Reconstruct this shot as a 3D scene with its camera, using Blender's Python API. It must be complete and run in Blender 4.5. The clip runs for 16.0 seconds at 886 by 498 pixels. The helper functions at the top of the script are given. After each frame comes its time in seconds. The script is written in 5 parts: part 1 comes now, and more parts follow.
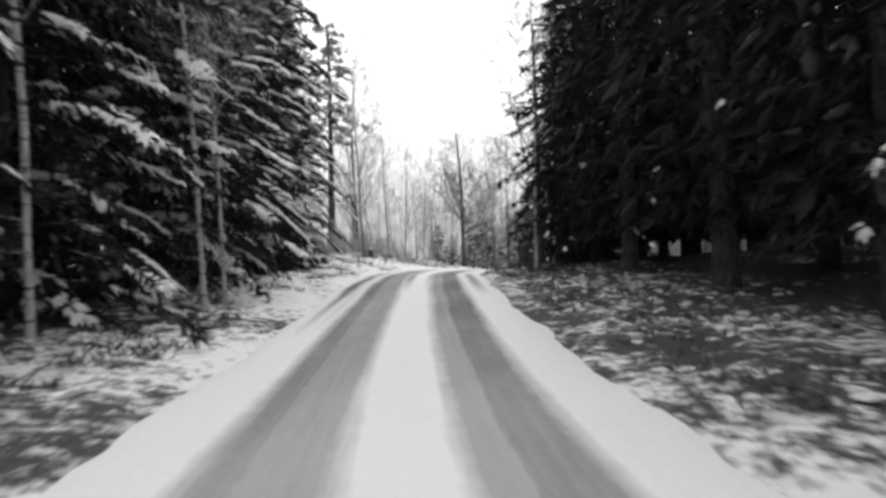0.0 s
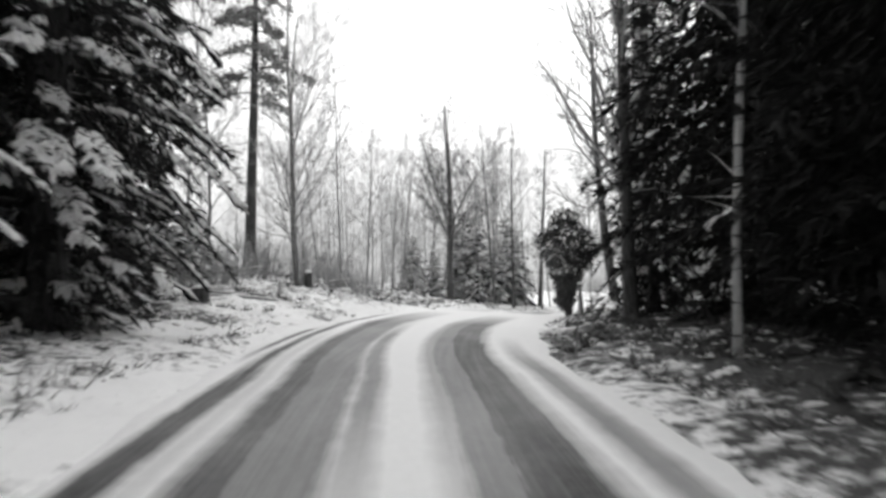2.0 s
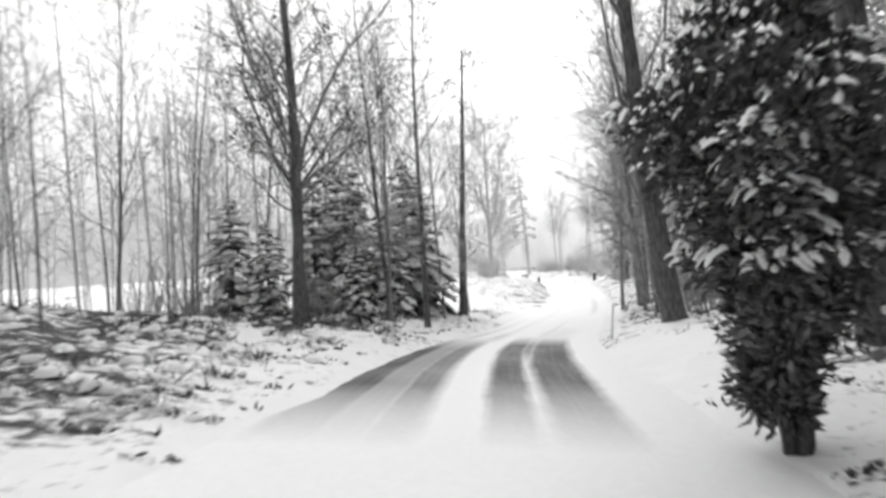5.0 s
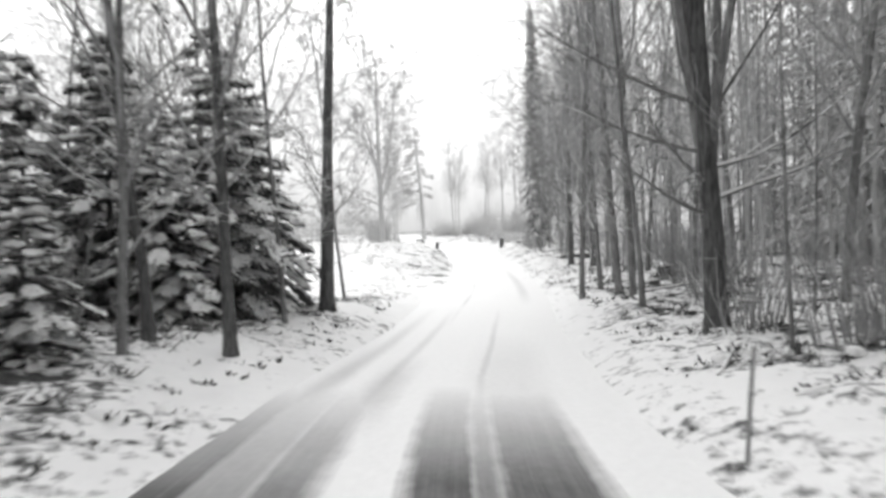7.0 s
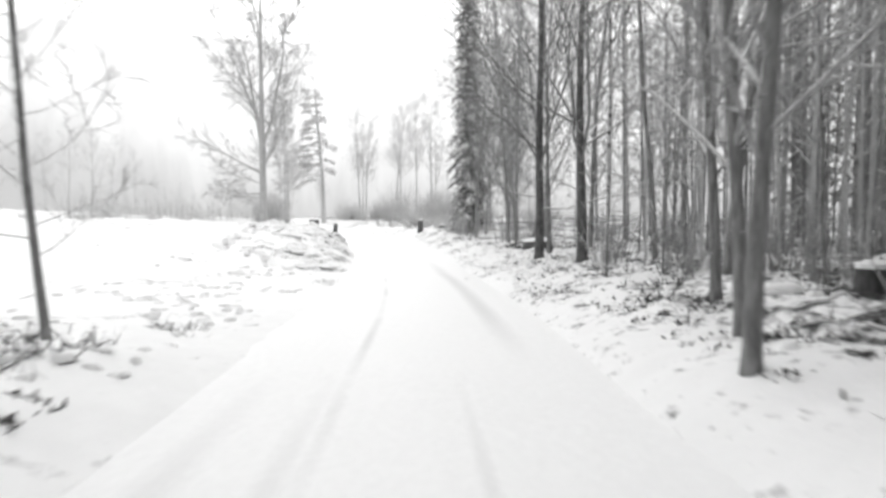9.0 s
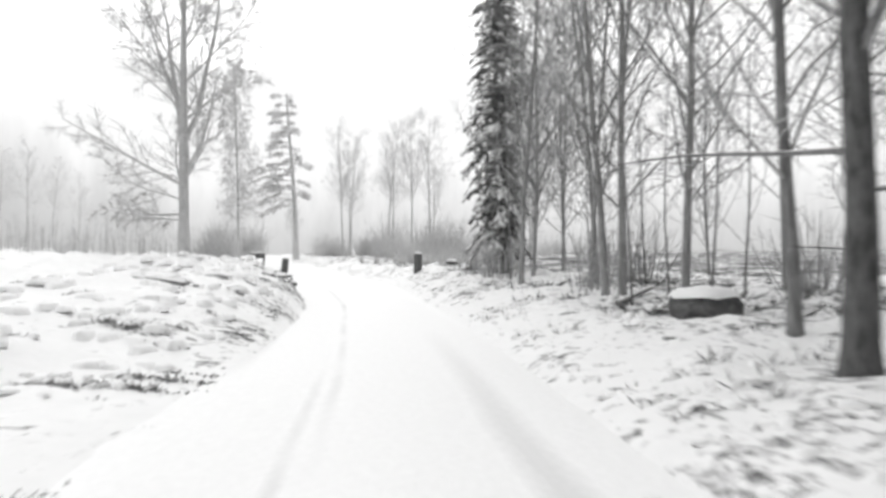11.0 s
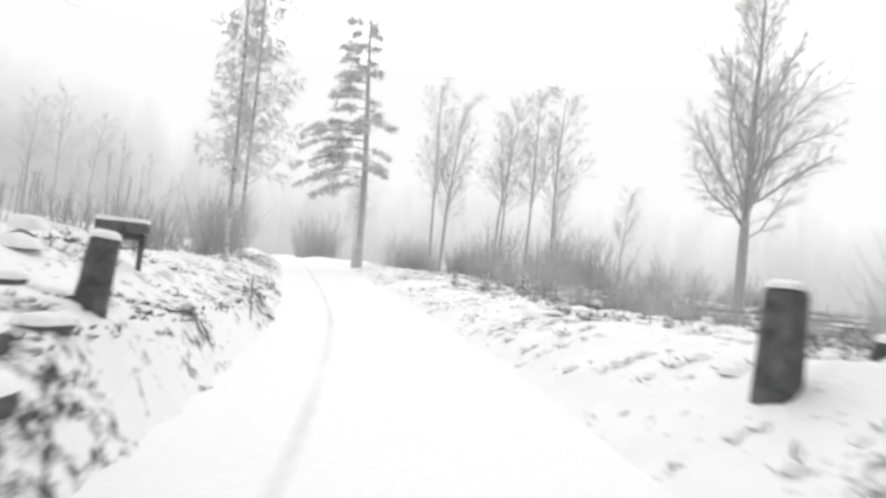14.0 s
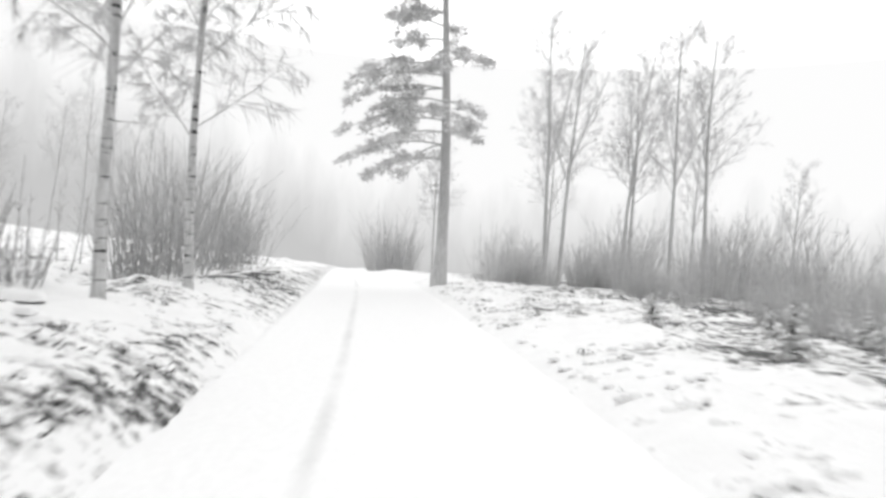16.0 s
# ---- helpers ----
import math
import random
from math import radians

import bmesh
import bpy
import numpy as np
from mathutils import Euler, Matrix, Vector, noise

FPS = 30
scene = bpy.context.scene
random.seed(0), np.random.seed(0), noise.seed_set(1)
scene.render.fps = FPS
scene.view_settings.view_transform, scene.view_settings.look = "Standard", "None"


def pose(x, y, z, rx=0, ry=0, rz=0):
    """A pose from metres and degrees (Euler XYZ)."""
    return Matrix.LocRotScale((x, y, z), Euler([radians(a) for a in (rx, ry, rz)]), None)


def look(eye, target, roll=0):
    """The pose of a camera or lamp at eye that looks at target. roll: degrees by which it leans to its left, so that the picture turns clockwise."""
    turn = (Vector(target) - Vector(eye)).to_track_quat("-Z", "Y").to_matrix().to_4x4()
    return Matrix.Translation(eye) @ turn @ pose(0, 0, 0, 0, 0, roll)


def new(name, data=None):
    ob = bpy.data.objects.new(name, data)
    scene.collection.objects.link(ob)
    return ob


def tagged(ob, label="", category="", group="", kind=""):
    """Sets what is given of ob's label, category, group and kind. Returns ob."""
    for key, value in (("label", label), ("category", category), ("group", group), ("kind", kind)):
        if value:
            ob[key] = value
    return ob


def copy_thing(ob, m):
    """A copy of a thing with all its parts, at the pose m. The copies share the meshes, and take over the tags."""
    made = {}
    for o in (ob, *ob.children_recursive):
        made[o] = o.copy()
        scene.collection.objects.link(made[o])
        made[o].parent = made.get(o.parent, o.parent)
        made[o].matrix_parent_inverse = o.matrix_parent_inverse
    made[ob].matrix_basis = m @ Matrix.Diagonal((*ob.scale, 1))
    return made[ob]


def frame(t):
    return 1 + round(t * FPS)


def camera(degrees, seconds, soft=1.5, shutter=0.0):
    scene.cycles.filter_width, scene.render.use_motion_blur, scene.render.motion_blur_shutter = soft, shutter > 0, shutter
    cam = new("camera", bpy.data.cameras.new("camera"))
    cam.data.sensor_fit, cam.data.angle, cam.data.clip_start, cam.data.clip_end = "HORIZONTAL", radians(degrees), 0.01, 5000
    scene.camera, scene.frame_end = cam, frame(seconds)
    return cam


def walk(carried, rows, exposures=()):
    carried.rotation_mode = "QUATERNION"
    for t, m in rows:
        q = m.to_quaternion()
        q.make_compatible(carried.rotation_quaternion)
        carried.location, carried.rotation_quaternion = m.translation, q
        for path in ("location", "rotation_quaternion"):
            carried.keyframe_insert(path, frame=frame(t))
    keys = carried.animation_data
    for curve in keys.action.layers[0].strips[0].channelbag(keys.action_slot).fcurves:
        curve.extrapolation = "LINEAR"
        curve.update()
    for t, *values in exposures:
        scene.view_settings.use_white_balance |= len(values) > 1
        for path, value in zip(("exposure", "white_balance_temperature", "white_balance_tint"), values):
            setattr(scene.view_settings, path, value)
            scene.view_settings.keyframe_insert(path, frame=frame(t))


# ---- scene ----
cam = camera(69.8, 16.0, soft=3.1, shutter=0.4)
PATH = [
    (0, (0.118, -0.02, 1.312), (0.108, 1.979, 1.39), -2.4),
    (0.5, (-0.182, 3.528, 1.48), (-0.167, 5.526, 1.577), -1.6),
    (1, (-0.397, 7.171, 1.659), (-0.356, 9.167, 1.775), -1.1),
    (1.5, (-0.52, 10.372, 1.858), (-0.45, 12.367, 1.988), -0.9),
    (2, (-0.621, 13.644, 2.107), (-0.518, 15.637, 2.243), -0.9),
    (2.5, (-0.719, 16.651, 2.339), (-0.583, 18.641, 2.477), -0.8),
    (3, (-0.726, 19.738, 2.495), (-0.54, 21.725, 2.616), -0.8),
    (3.5, (-0.682, 22.566, 2.587), (-0.414, 24.546, 2.685), -0.7),
    (6, (2.386, 33.832, 2.762), (3.036, 35.723, 2.791), -4.4),
    (6.5, (3.096, 36.009, 2.775), (3.824, 37.872, 2.755), -3.4),
    (7, (3.963, 38.329, 2.682), (4.78, 40.153, 2.618), -2.5),
    (7.5, (4.802, 40.536, 2.541), (5.71, 42.314, 2.429), -1.3),
    (8, (5.878, 42.819, 2.346), (6.869, 44.55, 2.193), -1.2),
    (10.5, (13.592, 56.236, 1.807), (14.708, 57.896, 1.815), -0.4),
    (11, (15.098, 58.959, 1.771), (16.183, 60.639, 1.79), -0.5),
    (11.5, (16.457, 61.568, 1.731), (17.513, 63.267, 1.735), -0.1),
    (12, (17.877, 64.387, 1.682), (18.904, 66.103, 1.695), 0.6),
    (12.5, (19.158, 67.03, 1.693), (20.159, 68.761, 1.715), 2.2),
    (13, (20.464, 69.893, 1.687), (21.429, 71.644, 1.727), 3.8),
    (13.5, (21.668, 72.719, 1.684), (22.581, 74.497, 1.743), 4.9),
    (14, (22.976, 75.653, 1.7), (23.802, 77.473, 1.776), 6.1),
    (14.5, (23.947, 78.501, 1.815), (24.712, 80.347, 1.901), 7.1),
    (15, (24.929, 81.517, 1.832), (25.627, 83.388, 1.928), 6.7),
    (15.5, (25.81, 84.402, 1.812), (26.45, 86.294, 1.904), 5.5),
    (16, (26.595, 87.444, 1.875), (27.177, 89.356, 1.956), 4.2),
]
EXPOSURE = [(0, 0.26), (1.0, 0.1), (2.0, 0.12), (2.8, 0.08), (3.5, 0.1), (6.0, 0.18), (7.0, 0.2), (8.0, 0.22), (10.5, 0.06), (16.0, -0.02)]
walk(cam, [(t, look(eye, target, roll)) for t, eye, target, roll in PATH], EXPOSURE)

# ---- daylight: a white overcast sky and a wide, weak sun ----
world = bpy.data.worlds.new("overcast_sky")
scene.world = world
world.use_nodes = True
wn, wl = world.node_tree.nodes, world.node_tree.links
sky = wn.new("ShaderNodeTexSky")
sky.sky_type, sky.sun_disc, sky.sun_elevation, sky.sun_rotation = "NISHITA", False, radians(40), radians(20)
grey = wn.new("ShaderNodeRGBToBW")
wl.new(sky.outputs[0], grey.inputs[0])
mul = wn.new("ShaderNodeMath")
mul.operation = "MULTIPLY_ADD"
mul.inputs[1].default_value, mul.inputs[2].default_value = 0.05, 0.95
wl.new(grey.outputs[0], mul.inputs[0])
wl.new(mul.outputs[0], wn["Background"].inputs["Color"])
wn["Background"].inputs["Strength"].default_value = 1.0
sun = new("sun", bpy.data.lights.new("sun", "SUN"))
sun.data.energy, sun.data.angle = 0.7, radians(40)
sun.matrix_basis = look((0, 0, 60), (-15, -40, 0))


# ---- materials, all in the greys of the place ----
def material(name, rough=0.9):
    m = bpy.data.materials.new(name)
    m.use_nodes = True
    b = m.node_tree.nodes["Principled BSDF"]
    b.inputs["Roughness"].default_value = rough
    b.inputs["Specular IOR Level"].default_value = 0.2
    return m, m.node_tree.nodes, m.node_tree.links, b


def noise_at(n, l, scale, detail=4.0, coords="Object", stretch=(1, 1, 1), rough=0.6):
    """A noise texture in metres."""
    c = n.new("ShaderNodeTexCoord")
    p = n.new("ShaderNodeMapping")
    p.inputs["Scale"].default_value = stretch
    t = n.new("ShaderNodeTexNoise")
    t.inputs["Scale"].default_value, t.inputs["Detail"].default_value, t.inputs["Roughness"].default_value = scale, detail, rough
    l.new(c.outputs[coords], p.inputs[0])
    l.new(p.outputs[0], t.inputs["Vector"])
    return t.outputs["Fac"]


def ramp(n, l, fac, *stops):
    r = n.new("ShaderNodeValToRGB")
    e = r.color_ramp.elements
    while len(e) < len(stops):
        e.new(0.5)
    for k, (at, v) in zip(e, stops):
        k.position, k.color = at, (v, v, v, 1)
    l.new(fac, r.inputs[0])
    return r.outputs[0]


def calc(n, l, op, a, b, clamp=False):
    k = n.new("ShaderNodeMath")
    k.operation, k.use_clamp = op, clamp
    for slot, v in ((0, a), (1, b)):
        if isinstance(v, (int, float)):
            k.inputs[slot].default_value = v
        else:
            l.new(v, k.inputs[slot])
    return k.outputs[0]


def blend(n, l, fac, a, b):
    k = n.new("ShaderNodeMix")
    k.data_type = "RGBA"
    for slot, v in ((0, fac), (6, a), (7, b)):
        if isinstance(v, (int, float)):
            k.inputs[slot].default_value = v if slot == 0 else (v, v, v, 1)
        else:
            l.new(v, k.inputs[slot])
    return k.outputs[2]


def bump(n, l, b, fac, strength, distance):
    k = n.new("ShaderNodeBump")
    k.inputs["Strength"].default_value, k.inputs["Distance"].default_value = strength, distance
    l.new(fac, k.inputs["Height"])
    l.new(k.outputs[0], b.inputs["Normal"])


def upward(n, l):
    g = n.new("ShaderNodeNewGeometry")
    x = n.new("ShaderNodeSeparateXYZ")
    l.new(g.outputs["Normal"], x.inputs[0])
    return x.outputs[2]


def bark(name, dark, light, snow=0.5, grain=5.0, bands=False):
    """Rough bark, furrowed lengthways, with snow lying on what faces up."""
    m, n, l, b = material(name)
    furrow = noise_at(n, l, grain, 6, stretch=(4, 4, 0.7))
    patch = noise_at(n, l, 1.1, 3)
    col = ramp(n, l, furrow, (0.35, dark), (0.65, light))
    col = blend(n, l, ramp(n, l, patch, (0.45, 0.0), (0.75, 0.45)), col, dark * 0.7)
    if bands:
        scars = noise_at(n, l, 2.2, 4, stretch=(0.8, 0.8, 6))
        col = blend(n, l, ramp(n, l, scars, (0.56, 0.0), (0.62, 1.0)), col, 0.05)
    if snow:
        lie = calc(n, l, "ADD", upward(n, l), calc(n, l, "MULTIPLY", calc(n, l, "SUBTRACT", patch, 0.5), 1.4))
        col = blend(n, l, ramp(n, l, lie, (snow - 0.06, 0.0), (snow + 0.06, 1.0)), col, 0.82)
    l.new(col, b.inputs["Base Color"])
    bump(n, l, b, furrow, 0.7, 0.02)
    return m


def leafy(name, dark, light, rough=0.7):
    m, n, l, b = material(name, rough)
    g = n.new("ShaderNodeNewGeometry")
    col = ramp(n, l, g.outputs["Random Per Island"], (0.0, dark), (1.0, light))
    col = blend(n, l, ramp(n, l, noise_at(n, l, 1.5, 3), (0.35, 0.0), (0.7, 0.6)), col, dark * 0.6)
    l.new(col, b.inputs["Base Color"])
    return m


def snowy(name, value=0.86):
    m, n, l, b = material(name, 0.6)
    f = noise_at(n, l, 9, 5)
    l.new(ramp(n, l, f, (0.3, value - 0.08), (0.7, value)), b.inputs["Base Color"])
    bump(n, l, b, f, 0.4, 0.03)
    return m


SNOW = snowy("lying_snow", 0.92)
BARK_DARK = bark("dark_spruce_bark", 0.035, 0.12, 0.8)
BARK_GREY = bark("grey_bark", 0.13, 0.29, 0.45)
BARK_RUGGED = bark("rugged_dark_bark", 0.055, 0.17, 0.6, grain=7)
# plain mid grey; on the wood's far-edge trees the tone stands in for haze
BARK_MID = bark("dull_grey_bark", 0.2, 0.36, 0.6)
# lighter than oak bark is; the pale tone stands in for mist
BARK_OAK = bark("mist_paled_oak_bark", 0.36, 0.52, 0.8)
# mist painted into the bark colour of the distant trees
BARK_MIST = bark("mist_paled_bark", 0.44, 0.6, 0.9)
BARK_BIRCH = bark("white_birch_bark", 0.4, 0.62, 0.6, bands=True)
TWIG_GREY = bark("snow_lined_twigs", 0.27, 0.45, 0.42)
# twigs and thickets lightened in colour, in place of the mist before them
TWIG_MIST = bark("mist_paled_twigs", 0.52, 0.68, 1.2)
NEEDLES = leafy("dark_spruce_needles", 0.017, 0.048)
# snow on the tiny spruces; on the deep woodland, mist put into the colour
NEEDLES_PALE = leafy("mist_and_snow_pale_needles", 0.62, 0.8)
# whitened so that the far pine looks hazy
NEEDLES_HAZED = leafy("haze_whitened_needles", 0.74, 0.88)
NEEDLES_GREY = leafy("mid_grey_needles", 0.2, 0.42)
NEEDLES_DULL = leafy("dull_green_needles", 0.14, 0.32)
NEEDLES_DUSK = leafy("dark_green_leaves", 0.06, 0.2)
# needle colour raised to stand in for mist over distant spruces
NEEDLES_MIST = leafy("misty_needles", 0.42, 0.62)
BUSH_LEAVES = leafy("dull_bush_leaves", 0.06, 0.24)
LITTER = leafy("withered_bracken", 0.05, 0.22)
LITTER_PALE = leafy("pale_withered_grass", 0.16, 0.42)
LEAVES_DRY = leafy("withered_leaves", 0.08, 0.2)


def stone_material(name, dark, light):
    m, n, l, b = material(name)
    f = noise_at(n, l, 7, 7)
    col = ramp(n, l, f, (0.3, dark), (0.7, light))
    l.new(col, b.inputs["Base Color"])
    bump(n, l, b, f, 0.6, 0.03)
    return m


STONE_POST = stone_material("dark_weathered_post", 0.06, 0.17)
WOOD_OLD = bark("weathered_wood", 0.07, 0.2, 0.7, grain=9)
WOOD_CUT = bark("pale_cut_wood", 0.4, 0.6, 0.9, grain=9)


def ground_material():
    """Snow over withered litter; the sheet's litter value says how much of it the snow leaves bare."""
    m, n, l, b = material("snowy_forest_ground", 0.8)
    a = n.new("ShaderNodeAttribute")
    a.attribute_name = "litter"
    fine, mid, big = noise_at(n, l, 6.5, 6, rough=0.7), noise_at(n, l, 2.1, 4), noise_at(n, l, 0.55, 3)
    f = calc(n, l, "ADD", calc(n, l, "MULTIPLY", fine, 0.5), calc(n, l, "ADD", calc(n, l, "MULTIPLY", mid, 0.3), calc(n, l, "MULTIPLY", big, 0.2)))
    bare = calc(n, l, "SUBTRACT", calc(n, l, "ADD", f, calc(n, l, "MULTIPLY", a.outputs["Fac"], 0.4)), 0.63)
    bare = ramp(n, l, calc(n, l, "MULTIPLY_ADD", bare, 6.0), (0.3, 0.0), (0.8, 1.0))
    grain = noise_at(n, l, 30, 5)
    litter = ramp(n, l, grain, (0.3, 0.025), (0.7, 0.12))
    snow = ramp(n, l, mid, (0.3, 0.87), (0.7, 0.93))
    l.new(blend(n, l, bare, snow, litter), b.inputs["Base Color"])
    bump(n, l, b, f, 0.5, 0.1)
    return m


def road_material():
    """Snow on dark asphalt, worn through in two wheel tracks and along the left edge; further on only pressed."""
    m, n, l, b = material("snowy_asphalt_road", 0.6)
    uv = n.new("ShaderNodeUVMap")
    x = n.new("ShaderNodeSeparateXYZ")
    l.new(uv.outputs[0], x.inputs[0])
    wander = calc(n, l, "MULTIPLY", calc(n, l, "SUBTRACT", noise_at(n, l, 0.16, 2), 0.5), 0.16)
    lat, along = calc(n, l, "ADD", x.outputs[0], wander), x.outputs[1]
    streak = noise_at(n, l, 1.0, 6, "UV", (8, 0.25, 1), 0.68)
    ragged = noise_at(n, l, 3.2, 5, rough=0.7)
    fine = noise_at(n, l, 14, 5)
    # over the crest the wheel tracks swing out to the left
    swing = calc(n, l, "DIVIDE", calc(n, l, "SUBTRACT", along, 20.5), 7.0, True)
    lat_left = calc(n, l, "ADD", lat, calc(n, l, "MULTIPLY", swing, 0.62))
    lat_right = calc(n, l, "ADD", lat, calc(n, l, "MULTIPLY", swing, 0.32))

    def band(across, middle, half, soft, rough=0.2):
        d = calc(n, l, "ABSOLUTE", calc(n, l, "SUBTRACT", across, middle), 0)
        d = calc(n, l, "ADD", d, calc(n, l, "MULTIPLY", calc(n, l, "SUBTRACT", streak, 0.5), rough))
        d = calc(n, l, "ADD", d, calc(n, l, "MULTIPLY", calc(n, l, "SUBTRACT", ragged, 0.5), 0.12))
        return ramp(n, l, calc(n, l, "DIVIDE", calc(n, l, "SUBTRACT", half + soft, d), 2 * soft), (0.0, 0.0), (1.0, 1.0))

    def between(a, b, c, d):
        """Fades in from a to b and out again from c to d along the road."""
        rise = calc(n, l, "DIVIDE", calc(n, l, "SUBTRACT", along, a), b - a, True)
        return calc(n, l, "MULTIPLY", rise, calc(n, l, "DIVIDE", calc(n, l, "SUBTRACT", d, along), d - c, True))

    worn = None
    climb, bend = between(-40, -30, 27.6, 32.5), between(34.5, 37.5, 43.0, 46.2)
    for across, middle, half, soft, depth, where in (
            (lat_left, -0.80, 0.42, 0.10, 0.80, climb), (lat_left, -1.03, 0.19, 0.10, 0.95, climb),
            (lat_right, 0.80, 0.43, 0.09, 0.80, climb), (lat_right, 0.92, 0.27, 0.07, 1.0, climb),
            (lat_left, -1.64, 0.08, 0.05, 1.0, between(9, 15, 29, 31)), (lat_left, -1.64, 0.15, 0.06, 1.0, between(13, 16, 20, 24)), (lat_left, -1.40, 0.10, 0.08, 0.28, between(9, 13, 24, 26)),
            (lat_left, -1.93, 0.06, 0.04, 1.0, between(21.5, 23.5, 30, 33)),
            (lat_right, 1.58, 0.13, 0.08, 0.75, between(14, 17, 21, 25)),
            (lat_left, -0.27, 0.13, 0.08, 0.75, between(15, 19, 25, 28)), (lat_left, -0.5, 0.14, 0.1, 0.35, between(15, 19, 25, 27)), (lat_right, 0.4, 0.14, 0.09, 0.6, between(15, 19, 28, 30)), (lat_left, -0.5, 0.2, 0.1, 0.35, between(24, 26, 28, 30)),
            (lat, -1.80, 0.34, 0.10, 1.0, bend), (lat, -0.94, 0.22, 0.09, 0.85, bend), (lat, -1.35, 0.3, 0.12, 0.7, bend),
            (lat, 0.04, 0.23, 0.07, 1.0, bend), (lat, 0.72, 0.34, 0.09, 1.0, bend), (lat, 0.33, 0.14, 0.1, 0.85, between(39, 41.5, 43, 46)),
            (lat, -1.88, 0.2, 0.12, 0.34, between(70, 75, 300, 310)),
            (lat, -1.5, 0.12, 0.1, 0.22, between(44, 45.5, 47, 50)), (lat, -0.75, 0.2, 0.12, 0.25, between(44, 45.5, 46.5, 48.5)), (lat, 0.65, 0.4, 0.2, 0.12, between(44, 45.5, 48, 51))):
        one = calc(n, l, "MULTIPLY", calc(n, l, "MULTIPLY", band(across, middle, half, soft, min(0.2, half * 0.7)), where), depth)
        worn = one if worn is None else calc(n, l, "MAXIMUM", worn, one)
    start = n.new("ShaderNodeMapRange")
    l.new(along, start.inputs[0])
    for slot, v in ((1, 3.0), (2, 11.0), (3, 0.72), (4, 1.0)):
        start.inputs[slot].default_value = v
    worn_here = calc(n, l, "MULTIPLY", worn, start.outputs[0])

    def rut(middle, half):
        d = calc(n, l, "ABSOLUTE", calc(n, l, "SUBTRACT", lat, middle), 0)
        d = calc(n, l, "ADD", d, calc(n, l, "MULTIPLY", calc(n, l, "SUBTRACT", fine, 0.5), 0.06))
        return ramp(n, l, calc(n, l, "DIVIDE", d, 2 * half), (0.2, 1.0), (1.0, 0.0))

    faint = ramp(n, l, noise_at(n, l, 0.5, 3), (0.35, 0.15), (0.65, 1.0))
    pressed = calc(n, l, "MULTIPLY", calc(n, l, "MAXIMUM", calc(n, l, "MULTIPLY", rut(-0.64, 0.04), between(52, 56, 66, 72)), calc(n, l, "MULTIPLY", rut(-0.44, 0.045), between(66, 72, 300, 310))), faint)
    pressed = calc(n, l, "MAXIMUM", pressed, calc(n, l, "MULTIPLY", rut(1.03, 0.11), between(56, 60, 66, 74)))
    pressed = calc(n, l, "MAXIMUM", pressed, calc(n, l, "MULTIPLY", calc(n, l, "MAXIMUM", calc(n, l, "MAXIMUM", rut(-1.38, 0.09), rut(-0.8, 0.06)), rut(0.34, 0.035)), between(45, 47, 50, 56)))
    snow = ramp(n, l, fine, (0.3, 0.87), (0.7, 0.92))
    snow = blend(n, l, calc(n, l, "MULTIPLY", pressed, 0.32), snow, 0.4)
    asphalt = ramp(n, l, fine, (0.3, 0.045), (0.7, 0.09))
    lines = noise_at(n, l, 1.0, 4, "UV", (13, 0.3, 1), 0.7)
    asphalt = blend(n, l, ramp(n, l, lines, (0.42, 0.0), (0.8, 0.16)), asphalt, 0.7)
    patches = noise_at(n, l, 0.8, 4, stretch=(1, 0.5, 1))
    worn_here = calc(n, l, "MULTIPLY", worn_here, ramp(n, l, patches, (0.3, 0.86), (0.6, 1.0)))
    l.new(blend(n, l, worn_here, snow, asphalt), b.inputs["Base Color"])
    high = calc(n, l, "SUBTRACT", fine, calc(n, l, "MULTIPLY", calc(n, l, "MAXIMUM", worn_here, pressed), 2.0))
    bump(n, l, b, high, 0.28, 0.02)
    return m


GROUND, ROAD_TOP = ground_material(), road_material()


